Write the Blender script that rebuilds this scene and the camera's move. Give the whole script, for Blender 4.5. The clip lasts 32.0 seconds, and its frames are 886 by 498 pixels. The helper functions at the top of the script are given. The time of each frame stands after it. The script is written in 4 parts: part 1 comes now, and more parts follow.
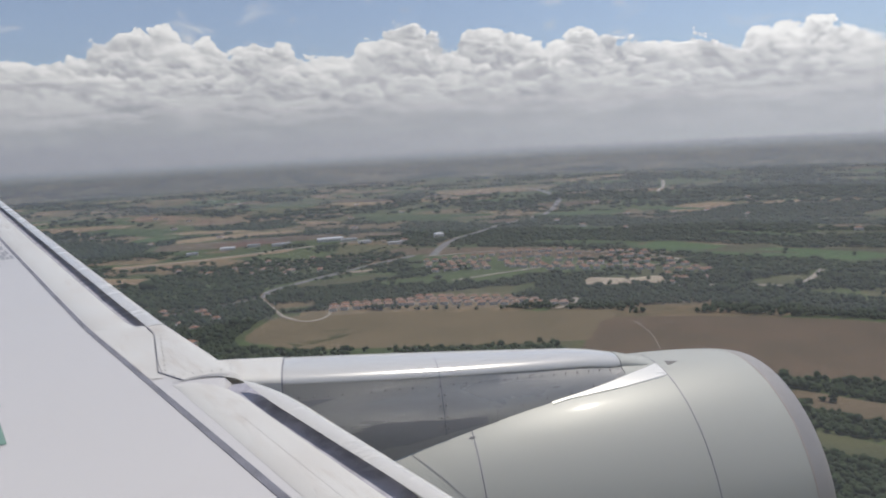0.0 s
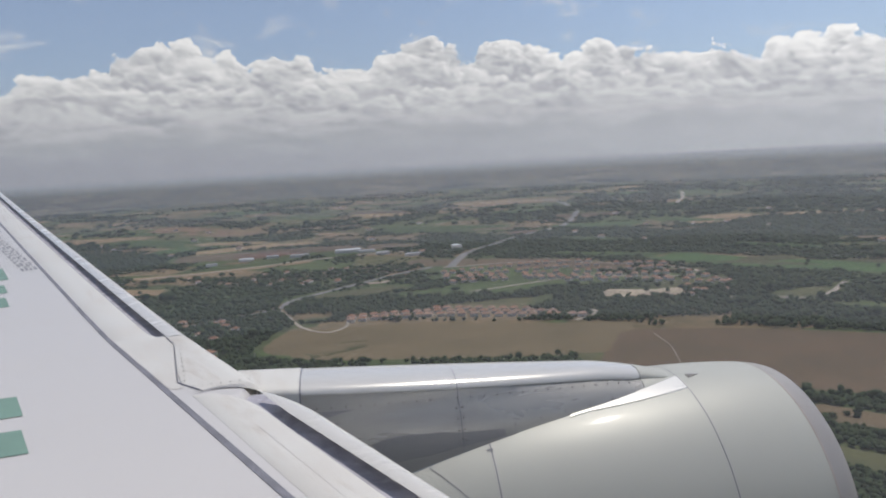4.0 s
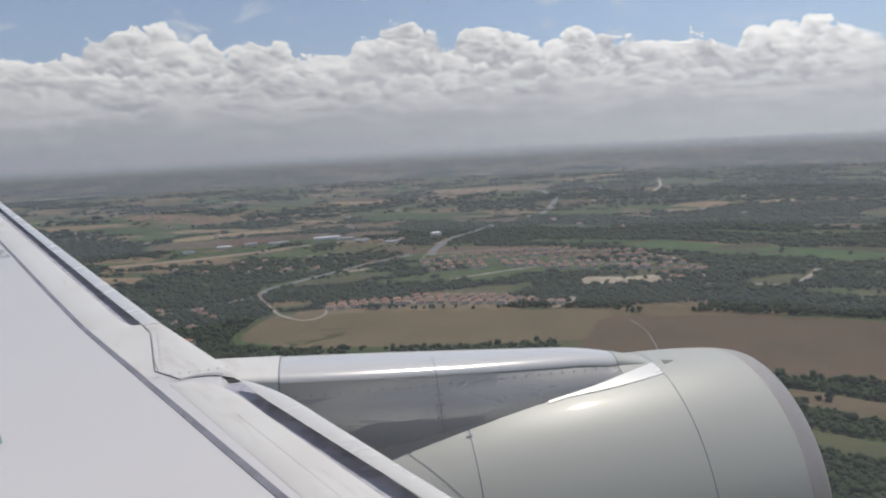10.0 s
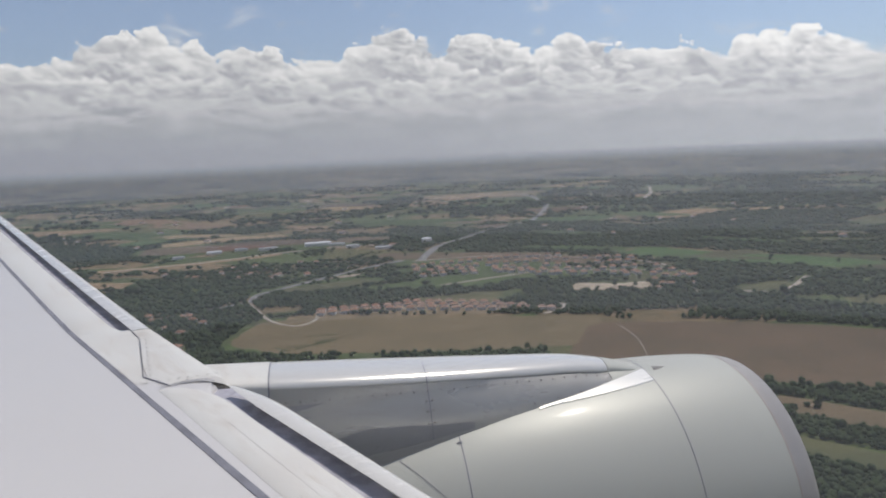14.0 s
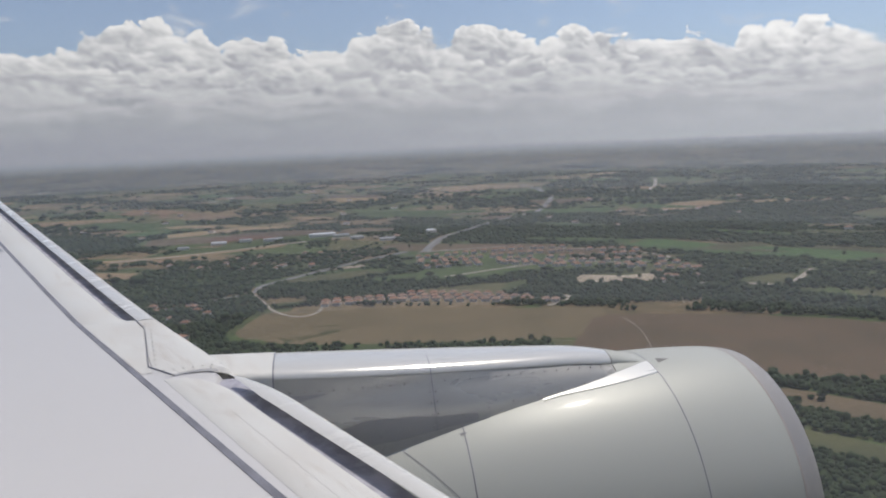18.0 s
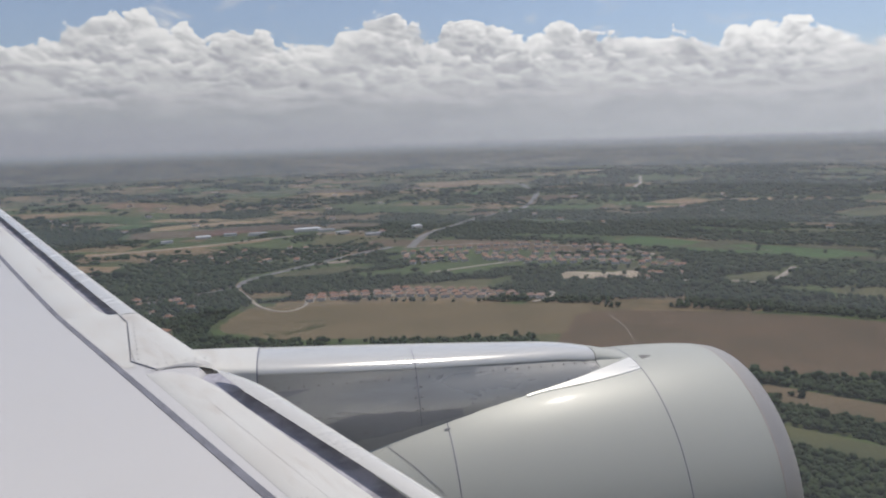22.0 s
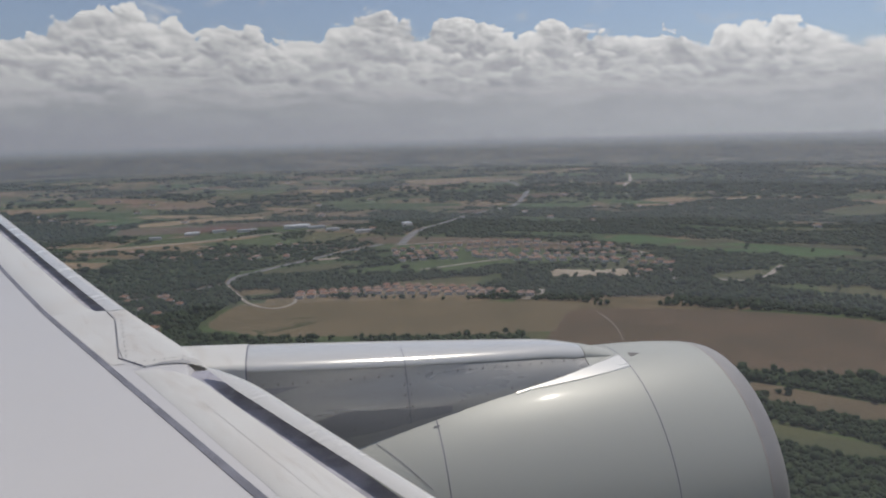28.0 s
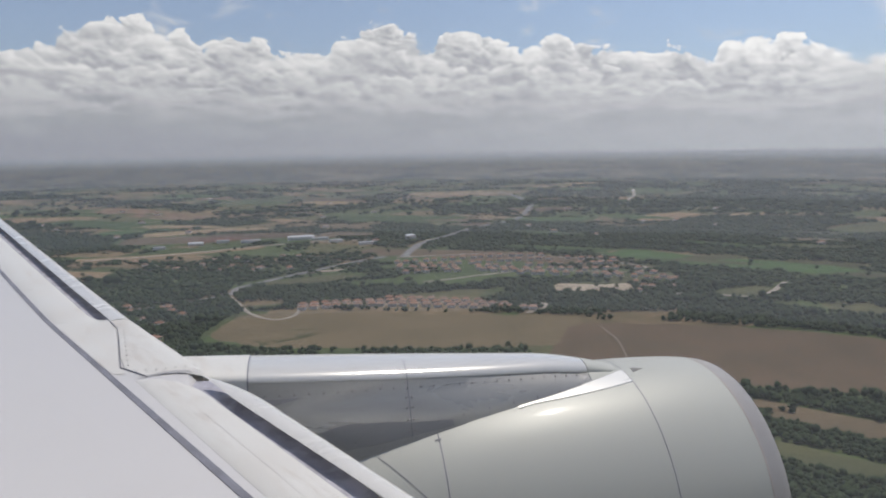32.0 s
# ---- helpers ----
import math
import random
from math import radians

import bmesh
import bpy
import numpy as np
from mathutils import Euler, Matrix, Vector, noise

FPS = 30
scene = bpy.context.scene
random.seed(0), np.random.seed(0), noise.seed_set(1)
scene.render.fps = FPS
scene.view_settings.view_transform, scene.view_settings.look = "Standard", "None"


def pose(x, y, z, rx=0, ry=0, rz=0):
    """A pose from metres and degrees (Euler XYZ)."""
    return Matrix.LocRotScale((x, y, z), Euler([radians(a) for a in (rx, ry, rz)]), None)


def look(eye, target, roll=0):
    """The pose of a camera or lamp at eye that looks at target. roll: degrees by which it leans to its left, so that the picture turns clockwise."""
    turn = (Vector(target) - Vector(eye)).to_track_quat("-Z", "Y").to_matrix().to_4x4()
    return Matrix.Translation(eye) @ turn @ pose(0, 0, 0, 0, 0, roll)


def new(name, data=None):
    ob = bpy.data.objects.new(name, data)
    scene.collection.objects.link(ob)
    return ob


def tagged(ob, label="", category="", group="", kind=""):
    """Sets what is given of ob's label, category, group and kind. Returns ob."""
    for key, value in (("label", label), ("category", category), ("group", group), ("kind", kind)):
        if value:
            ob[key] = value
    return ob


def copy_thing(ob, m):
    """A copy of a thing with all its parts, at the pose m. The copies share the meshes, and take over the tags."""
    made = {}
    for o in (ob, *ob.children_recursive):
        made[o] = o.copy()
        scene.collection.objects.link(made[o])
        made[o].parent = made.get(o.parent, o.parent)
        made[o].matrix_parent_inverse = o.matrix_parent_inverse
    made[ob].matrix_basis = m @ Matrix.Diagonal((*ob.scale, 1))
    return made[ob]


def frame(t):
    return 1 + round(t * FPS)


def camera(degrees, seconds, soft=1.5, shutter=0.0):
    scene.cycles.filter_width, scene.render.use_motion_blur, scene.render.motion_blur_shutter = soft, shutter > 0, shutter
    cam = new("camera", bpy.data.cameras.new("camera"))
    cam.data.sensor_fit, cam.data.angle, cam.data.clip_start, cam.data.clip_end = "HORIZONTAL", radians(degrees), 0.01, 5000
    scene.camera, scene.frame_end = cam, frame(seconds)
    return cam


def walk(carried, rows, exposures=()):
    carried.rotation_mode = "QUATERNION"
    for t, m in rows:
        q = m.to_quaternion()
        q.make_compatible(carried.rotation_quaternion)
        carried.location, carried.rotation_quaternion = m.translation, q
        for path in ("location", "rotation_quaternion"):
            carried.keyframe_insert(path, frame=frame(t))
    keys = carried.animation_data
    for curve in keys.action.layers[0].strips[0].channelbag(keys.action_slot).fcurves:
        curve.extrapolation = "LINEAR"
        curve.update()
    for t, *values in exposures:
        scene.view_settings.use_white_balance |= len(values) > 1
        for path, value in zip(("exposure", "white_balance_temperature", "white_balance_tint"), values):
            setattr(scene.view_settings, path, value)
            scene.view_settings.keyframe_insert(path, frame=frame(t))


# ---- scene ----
# The seat by the window: the eye is ALT metres over the plain. x: towards the nose, y: outboard, z: up.
ALT = 220.0
cam = camera(64.0, 32.0, soft=2.0)
ROWS = [
    (0, 81.67, 2.75, -9.99),
    (0.5, 81.74, 2.92, -9.17),
    (1, 82.01, 3.35, -8.92),
    (1.5, 81.79, 2.95, -8.63),
    (2, 81.40, 2.95, -8.41),
    (2.5, 81.41, 2.86, -8.23),
    (3, 82.51, 2.73, -8.21),
    (3.5, 82.68, 2.76, -8.35),
    (5.5, 82.28, 3.20, -9.72),
    (6, 81.78, 3.07, -10.14),
    (6.5, 82.20, 3.12, -10.26),
    (7, 82.42, 2.99, -10.43),
    (7.5, 82.18, 2.88, -10.64),
    (8, 81.75, 2.75, -10.51),
    (8.5, 81.52, 2.85, -10.47),
    (9, 81.51, 2.93, -10.15),
    (9.5, 81.73, 2.77, -9.98),
    (10, 81.58, 2.67, -10.22),
    (10.5, 81.56, 2.37, -10.06),
    (11, 81.74, 2.53, -9.93),
    (11.5, 81.49, 2.63, -9.92),
    (12, 81.55, 2.81, -10.32),
    (12.5, 81.69, 2.65, -10.54),
    (13, 81.92, 2.72, -10.80),
    (13.5, 82.06, 2.48, -10.98),
    (14, 82.03, 2.38, -10.92),
    (14.5, 81.71, 2.26, -10.94),
    (16.5, 81.84, 2.44, -9.81),
    (17, 81.70, 2.40, -10.00),
    (17.5, 81.56, 2.35, -10.12),
    (18, 81.35, 2.24, -10.55),
    (18.5, 81.14, 2.18, -10.71),
    (19, 81.07, 1.73, -10.77),
    (19.5, 80.90, 1.72, -11.03),
    (20, 80.92, 1.68, -10.67),
    (20.5, 80.75, 1.76, -10.88),
    (21, 80.63, 1.76, -11.05),
    (21.5, 80.72, 1.80, -11.32),
    (22, 80.97, 1.64, -11.63),
    (22.5, 80.99, 1.71, -11.59),
    (23, 80.82, 1.55, -11.74),
    (23.5, 80.57, 1.53, -11.78),
    (24, 80.51, 1.41, -11.81),
    (24.5, 80.65, 1.45, -11.85),
    (25, 80.56, 1.57, -11.99),
    (25.5, 80.61, 1.47, -12.12),
    (27.5, 81.08, 1.36, -12.61),
    (28, 80.74, 1.30, -12.39),
    (28.5, 80.43, 1.49, -12.50),
    (29, 80.50, 1.51, -12.48),
    (29.5, 80.38, 1.53, -12.72),
    (30, 80.93, 1.51, -12.97),
    (30.5, 81.11, 1.28, -13.06),
    (31, 81.32, 1.06, -12.75),
    (31.5, 81.98, 0.12, -12.12),
    (32, 81.78, 0.73, -12.04),
]
walk(cam, [(t, pose(0, 0, ALT, rx, ry, rz)) for t, rx, ry, rz in ROWS],
     exposures=[(0, 0.0), (22.5, 0.0), (24.0, -0.08), (27.7, -0.08), (28.0, -0.28), (28.2, -0.26), (28.4, -0.12), (28.7, -0.20), (29.0, 0.0), (32, 0.0)])


# ---------- node helpers ----------
class Tree:
    """Short hand for building a node tree."""

    def __init__(self, tree):
        self.tree = tree
        tree.nodes.clear()

    def node(self, kind, **props):
        n = self.tree.nodes.new(kind)
        for key, value in props.items():
            if key == "operation":
                n.operation = value
            elif key == "blend_type":
                n.blend_type = value
            elif key == "data_type":
                n.data_type = value
            elif key == "feature":
                n.feature = value
            elif key == "dims":
                n.noise_dimensions = value
            elif key == "vdims":
                n.voronoi_dimensions = value
        return n

    def link(self, a, b):
        self.tree.links.new(a, b)

    def put(self, socket, value):
        if isinstance(value, bpy.types.NodeSocket):
            self.link(value, socket)
        else:
            socket.default_value = value

    def math(self, op, a, b=0.0, c=0.0, clamp=False):
        n = self.node("ShaderNodeMath", operation=op)
        n.use_clamp = clamp
        for i, v in enumerate((a, b, c)):
            self.put(n.inputs[i], v)
        return n.outputs[0]

    def mix(self, fac, a, b, blend="MIX"):
        n = self.node("ShaderNodeMix", data_type="RGBA", blend_type=blend)
        self.put(n.inputs[0], fac)
        self.put(n.inputs[6], (*a, 1) if isinstance(a, tuple) else a)
        self.put(n.inputs[7], (*b, 1) if isinstance(b, tuple) else b)
        return n.outputs[2]

    def smooth(self, x, lo, hi, to_lo=0.0, to_hi=1.0):
        n = self.node("ShaderNodeMapRange")
        n.interpolation_type = "SMOOTHSTEP"
        for i, v in enumerate((x, lo, hi, to_lo, to_hi)):
            self.put(n.inputs[i], v)
        return n.outputs[0]

    def noise(self, vec, scale, detail=4.0, rough=0.55, distort=0.0):
        n = self.node("ShaderNodeTexNoise")
        self.put(n.inputs["Vector"], vec)
        n.inputs["Scale"].default_value = scale
        n.inputs["Detail"].default_value = detail
        n.inputs["Roughness"].default_value = rough
        n.inputs["Distortion"].default_value = distort
        return n.outputs[0]

    def voronoi(self, vec, scale, feature="F1", smooth=0.3, dims="3D"):
        n = self.node("ShaderNodeTexVoronoi", feature=feature, vdims=dims)
        self.put(n.inputs["Vector"], vec)
        n.inputs["Scale"].default_value = scale
        if feature == "SMOOTH_F1":
            n.inputs["Smoothness"].default_value = smooth
        return n

    def xyz(self, x, y, z):
        n = self.node("ShaderNodeCombineXYZ")
        for i, v in enumerate((x, y, z)):
            self.put(n.inputs[i], v)
        return n.outputs[0]

    def ramp(self, fac, stops, constant=False):
        n = self.node("ShaderNodeValToRGB")
        n.color_ramp.interpolation = "CONSTANT" if constant else "LINEAR"
        el = n.color_ramp.elements
        while len(el) < len(stops):
            el.new(0.5)
        for e, (p, c) in zip(el, stops):
            e.position, e.color = p, (*c, 1)
        self.put(n.inputs[0], fac)
        return n.outputs[0]


# ---------- sky, clouds and sun ----------
SUN = Vector((0.31, 0.29, 0.90)).normalized()
sun_el = math.asin(SUN.z)
sun_az = math.atan2(SUN.x, SUN.y)
lamp = new("sun", bpy.data.lights.new("sun", "SUN"))
lamp.data.energy, lamp.data.angle, lamp.data.color = 3.0, radians(0.6), (1.0, 0.93, 0.83)
lamp.matrix_world = look((0, 0, 900), Vector((0, 0, 900)) - SUN)

world = bpy.data.worlds.new("sky")
scene.world = world
world.use_nodes = True


def sky(w):
    n = Tree(w.node_tree)
    air = n.node("ShaderNodeTexSky")
    air.sky_type, air.sun_disc = "NISHITA", False
    air.sun_elevation, air.sun_rotation = sun_el, sun_az
    air.altitude, air.air_density, air.dust_density, air.ozone_density = 300, 1.0, 0.6, 2.5
    co = n.node("ShaderNodeTexCoord").outputs["Generated"]
    sep = n.node("ShaderNodeSeparateXYZ")
    n.link(co, sep.inputs[0])
    x, y, z = sep.outputs
    az, el = n.math("ARCTAN2", x, y), n.math("ARCSINE", z)
    dim = n.node("ShaderNodeVectorMath", operation="SCALE")
    n.link(air.outputs[0], dim.inputs[0])
    dim.inputs[3].default_value = 0.10
    # milky air low over the clouds
    col = n.mix(n.smooth(el, 0.75, 0.05, 0.05, 0.40), dim.outputs[0], (0.44, 0.52, 0.73))
    # thin high wisps over the cloud bank
    flat = n.xyz(az, n.math("MULTIPLY", el, 2.0), 0.0)
    wisp = n.noise(flat, 11.0, 7.0, 0.62, 0.5)
    wmask = n.math("MULTIPLY", n.smooth(wisp, 0.54, 0.72), n.smooth(el, 0.10, 0.16))
    col = n.mix(n.math("MULTIPLY", wmask, 0.75), col, (0.80, 0.80, 0.82))

    def shifted(q, dx, dy):
        k = n.node("ShaderNodeVectorMath", operation="ADD")
        n.link(q, k.inputs[0])
        n.put(k.inputs[1], n.xyz(dx, dy, 0.0))
        return k.outputs[0]

    # the tall heads of the cumulus bank: bearing and height of their outline, in radians
    heads = [(-0.43, 0.105), (-0.36, 0.119), (-0.30, 0.119), (-0.266, 0.139), (-0.242, 0.157), (-0.176, 0.162), (-0.151, 0.138), (-0.133, 0.149),
             (-0.104, 0.126), (-0.077, 0.145), (-0.034, 0.142), (-0.013, 0.126), (0.029, 0.135), (0.051, 0.122), (0.067, 0.139), (0.11, 0.157),
             (0.13, 0.165), (0.16, 0.152), (0.194, 0.130), (0.226, 0.155), (0.26, 0.157), (0.316, 0.119), (0.362, 0.148), (0.399, 0.143),
             (0.417, 0.121), (0.506, 0.123), (0.561, 0.103), (0.58, 0.127), (0.65, 0.132), (0.732, 0.097), (0.80, 0.12)]
    outline = n.ramp(n.math("DIVIDE", n.math("ADD", az, 0.45), 1.30), [((u + 0.45) / 1.30, (5 * v,) * 3) for u, v in heads])
    outline = n.math("MULTIPLY", outline, 0.2)
    rows = [  # outline or top, swing, puff size, seed, white, shade, depth
        (outline, 0.0, 24.0, 4.4, (0.97, 0.965, 0.955), (0.49, 0.50, 0.535), 0.062),
        (0.099, 0.050, 30.0, 8.7, (0.90, 0.895, 0.89), (0.46, 0.47, 0.505), 0.034),
        (0.078, 0.040, 38.0, 15.2, (0.80, 0.80, 0.805), (0.46, 0.47, 0.505), 0.026),
        (0.060, 0.028, 50.0, 21.9, (0.68, 0.685, 0.70), (0.47, 0.48, 0.51), 0.020),
    ]
    for top, swing, size, seed, white, shade, depth in rows:
        p = n.xyz(n.math("ADD", az, seed), n.math("MULTIPLY", el, 1.25), seed)
        wob, wob2 = n.noise(p, size * 1.1, 5.0, 0.6), n.noise(shifted(p, 7.0, 3.0), size * 1.1, 5.0, 0.6)
        q = shifted(p, n.math("MULTIPLY_ADD", wob, 1.1 / size, -0.55 / size), n.math("MULTIPLY_ADD", wob2, 1.1 / size, -0.55 / size))
        line = top if not swing else n.math("MULTIPLY_ADD", n.math("SUBTRACT", n.noise(n.xyz(az, 0.0, seed), 11.0, 4.0, 0.6), 0.5), swing * 2.0, top)
        relief = 0.0
        for k, lift, shine in ((1.0, 0.52, 0.95), (2.3, 0.27, 0.82), (5.0, 0.13, 0.66)):
            d = n.voronoi(q, size * k, dims="2D").outputs["Distance"]
            over = n.voronoi(shifted(q, 0.10 / (size * k), 0.26 / (size * k)), size * k, dims="2D").outputs["Distance"]
            line = n.math("MULTIPLY_ADD", n.math("SUBTRACT", 0.42, d), lift / size, line)
            relief = n.math("MULTIPLY_ADD", n.math("SUBTRACT", over, d), shine, relief)
        fine = n.noise(q, size * 3.0, 7.0, 0.68)
        line = n.math("MULTIPLY_ADD", n.math("SUBTRACT", fine, 0.5), 0.35 / size, line)
        below = n.math("SUBTRACT", line, el)
        # crisp sunlit crowns, ragged soft edges where the puff dissolves
        soft = n.math("MULTIPLY_ADD", n.smooth(n.noise(p, 14.0, 3.0, 0.5), 0.55, 0.70), 0.010, 0.0018)
        mask = n.math("DIVIDE", n.math("ADD", below, n.math("MULTIPLY", soft, 0.3)), soft, clamp=True)
        lit = n.math("SUBTRACT", 0.66, n.math("MULTIPLY", n.math("DIVIDE", below, depth), 0.56))
        lit = n.math("MAXIMUM", lit, 0.14)
        lit = n.math("MULTIPLY_ADD", n.smooth(below, 0.008, 0.0), 0.25, lit)
        lit = n.math("ADD", lit, n.math("MULTIPLY", relief, n.smooth(below, depth * 2.0, 0.0, 0.35, 0.95)))
        lit = n.math("MULTIPLY_ADD", n.math("SUBTRACT", n.noise(p, size * 0.45, 4.0, 0.6), 0.5), 1.5, lit)
        lit = n.math("MULTIPLY_ADD", n.math("SUBTRACT", fine, 0.5), 0.55, lit, clamp=True)
        col = n.mix(mask, col, n.mix(lit, shade, white))
    # flat grey bases, seen edge-on one behind another
    deck = n.noise(n.xyz(n.math("MULTIPLY", az, 9.0), n.math("MULTIPLY", el, 50.0), 2.0), 1.0, 6.0, 0.62, 0.3)
    band = n.math("MULTIPLY", n.smooth(el, 0.110, 0.075), n.smooth(deck, 0.44, 0.60))
    col = n.mix(n.math("MULTIPLY", band, 0.6), col, (0.70, 0.705, 0.72))
    band = n.math("MULTIPLY", n.smooth(el, 0.115, 0.085), n.smooth(deck, 0.46, 0.34))
    col = n.mix(n.math("MULTIPLY", band, 0.55), col, (0.46, 0.47, 0.51))
    # haze towards the horizon
    pale = n.mix(n.smooth(az, -0.45, 0.75), (0.48, 0.485, 0.54), (0.58, 0.595, 0.63))
    col = n.mix(n.smooth(el, 0.060, -0.004, 0.0, 0.95), col, pale)
    col = n.mix(n.smooth(el, -0.015, -0.06), col, (0.16, 0.16, 0.15))
    # the air brightens towards the sun's side
    glow = n.node("ShaderNodeVectorMath", operation="SCALE")
    n.link(col, glow.inputs[0])
    n.put(glow.inputs[3], n.smooth(az, -0.1, 0.75, 0.87, 1.06))
    col = glow.outputs[0]
    bg = n.node("ShaderNodeBackground")
    n.link(col, bg.inputs[0])
    out = n.node("ShaderNodeOutputWorld")
    n.link(bg.outputs[0], out.inputs[0])


sky(world)


# ---------- materials ----------
def material(name, rough=0.6, metal=0.0, coat=0.0, spec=0.5):
    m = bpy.data.materials.new(name)
    m.use_nodes = True
    n = Tree(m.node_tree)
    out = n.node("ShaderNodeOutputMaterial")
    b = n.node("ShaderNodeBsdfPrincipled")
    n.link(b.outputs[0], out.inputs[0])
    b.inputs["Roughness"].default_value = rough
    b.inputs["Metallic"].default_value = metal
    b.inputs["Coat Weight"].default_value = coat
    b.inputs["Coat Roughness"].default_value = 0.12
    b.inputs["Specular IOR Level"].default_value = spec
    return m, n, b


def bump(n, b, height, strength, distance):
    k = n.node("ShaderNodeBump")
    k.inputs["Strength"].default_value = strength
    k.inputs["Distance"].default_value = distance
    n.link(height, k.inputs["Height"])
    n.link(k.outputs[0], b.inputs["Normal"])


def place(n):
    return n.node("ShaderNodeTexCoord").outputs["Object"]


def painted(name, colour, dirt, rough=0.4, metal=0.0, coat=0.0, grime=0.35, scale=2.0, spec=0.5, along=0.0):
    """Aircraft paint: even, with faint streaks of dirt (along: turned from the airflow) and a little orange peel."""
    m, n, b = material(name, rough, metal, coat, spec)
    co = place(n)
    mp = n.node("ShaderNodeMapping")
    mp.inputs["Scale"].default_value = (0.35, 1.6, 1.6)
    turned = n.node("ShaderNodeVectorRotate")
    turned.rotation_type = "Z_AXIS"
    turned.inputs["Angle"].default_value = -along
    n.link(co, turned.inputs["Vector"])
    n.link(turned.outputs[0], mp.inputs[0])
    streak = n.noise(mp.outputs[0], scale * 2.2, 6.0, 0.62, 0.6)
    broad = n.noise(co, scale * 0.5, 3.0, 0.5)
    speck = n.noise(co, 60.0, 3.0, 0.6)
    f = n.math("MULTIPLY", n.smooth(streak, 0.5, 0.78), grime)
    f = n.math("ADD", f, n.math("MULTIPLY", n.smooth(broad, 0.4, 0.75), grime * 0.5), clamp=True)
    c = n.mix(f, colour, dirt)
    c = n.mix(n.math("MULTIPLY", n.smooth(speck, 0.62, 0.75), grime * 0.35), c, dirt)
    n.put(b.inputs["Base Color"], c)
    n.put(b.inputs["Roughness"], n.math("MULTIPLY_ADD", streak, 0.16, rough - 0.08))
    bump(n, b, n.noise(co, 5.0, 2.0, 0.5), 0.04, 0.02)
    return m


def plain(name, colour, rough=0.6, metal=0.0, var=0.15, scale=8.0):
    m, n, b = material(name, rough, metal)
    co = place(n)
    f = n.noise(co, scale, 4.0, 0.6)
    dark = tuple(c * (1 - var) for c in colour)
    light = tuple(min(1, c * (1 + var)) for c in colour)
    n.put(b.inputs["Base Color"], n.mix(n.smooth(f, 0.3, 0.7), dark, light))
    return m


WING_GREY = painted("wing_grey_paint", (0.585, 0.565, 0.555), (0.50, 0.48, 0.465), 0.36, coat=0.1, grime=0.28, scale=0.8)
EDGE_WHITE = painted("leading_edge_paint", (0.66, 0.645, 0.61), (0.44, 0.37, 0.31), 0.38, grime=0.5, scale=3.0, along=2.042)
SLAT_WHITE = painted("slat_paint", (0.67, 0.65, 0.615), (0.55, 0.52, 0.47), 0.26, metal=0.0, coat=0.5, grime=0.25, scale=1.6)
COWL = painted("silver_cowl_paint", (0.45, 0.455, 0.42), (0.395, 0.395, 0.365), 0.46, metal=0.06, coat=0.03, grime=0.4, scale=1.2, spec=0.28)
LIP = painted("bare_lip_metal", (0.36, 0.34, 0.325), (0.29, 0.27, 0.255), 0.42, metal=0.2, grime=0.3)
PYLON = painted("pylon_metal_paint", (0.40, 0.385, 0.355), (0.27, 0.25, 0.225), 0.28, metal=0.35, coat=0.3, grime=0.35, scale=1.5)
CAP = painted("pylon_cap_paint", (0.66, 0.645, 0.615), (0.52, 0.49, 0.45), 0.17, metal=0.15, coat=0.5, grime=0.3, scale=2.0)
STRIP_GLINT = painted("strip_glint_white", (0.84, 0.82, 0.77), (0.66, 0.63, 0.58), 0.28, metal=0.2, coat=0.3, grime=0.2)
SHADE_GREY = plain("rim_shade_grey", (0.33, 0.32, 0.32), 0.6, var=0.15)
PINK_LINE = plain("worn_lip_edge", (0.40, 0.33, 0.29), 0.5)
SEALANT = plain("dark_sealant", (0.17, 0.17, 0.20), 0.6, var=0.2, scale=5.0)
RECESS_SHADE = plain("recess_shade_grey", (0.36, 0.35, 0.40), 0.6, var=0.3)
PYLON_DARK = painted("dark_pylon_paint", (0.30, 0.29, 0.29), (0.20, 0.19, 0.19), 0.4, metal=0.3, grime=0.4)
RIVET = plain("rivet_head", (0.16, 0.15, 0.14), 0.5)
GREEN = plain("green_marking", (0.17, 0.285, 0.23), 0.5, var=0.08)
INK = plain("grey_placard_ink", (0.30, 0.30, 0.32), 0.6)
CABIN = plain("cabin_lining", (0.45, 0.45, 0.44), 0.7, var=0.05)
FUSELAGE = painted("fuselage_white", (0.72, 0.72, 0.72), (0.6, 0.6, 0.6), 0.35, coat=0.2, grime=0.2)


# ---------- building helpers ----------
def empty(name, at, label, category, group="", kind=""):
    e = new(name)
    e.location = at
    e.empty_display_size = 0.5
    return tagged(e, label, category, group, kind)


def smooth_all(me):
    me.polygons.foreach_set("use_smooth", [True] * len(me.polygons))


def part(name, bm, mat, parent=None, label="", soft=True):
    me = bpy.data.meshes.new(name)
    bmesh.ops.recalc_face_normals(bm, faces=bm.faces)
    bm.to_mesh(me)
    bm.free()
    if soft:
        smooth_all(me)
        me.set_sharp_from_angle(angle=radians(38))
    me.materials.append(mat)
    ob = new(name, me)
    if parent is not None:
        ob.parent = parent
    if label:
        ob["label"] = label
    return ob


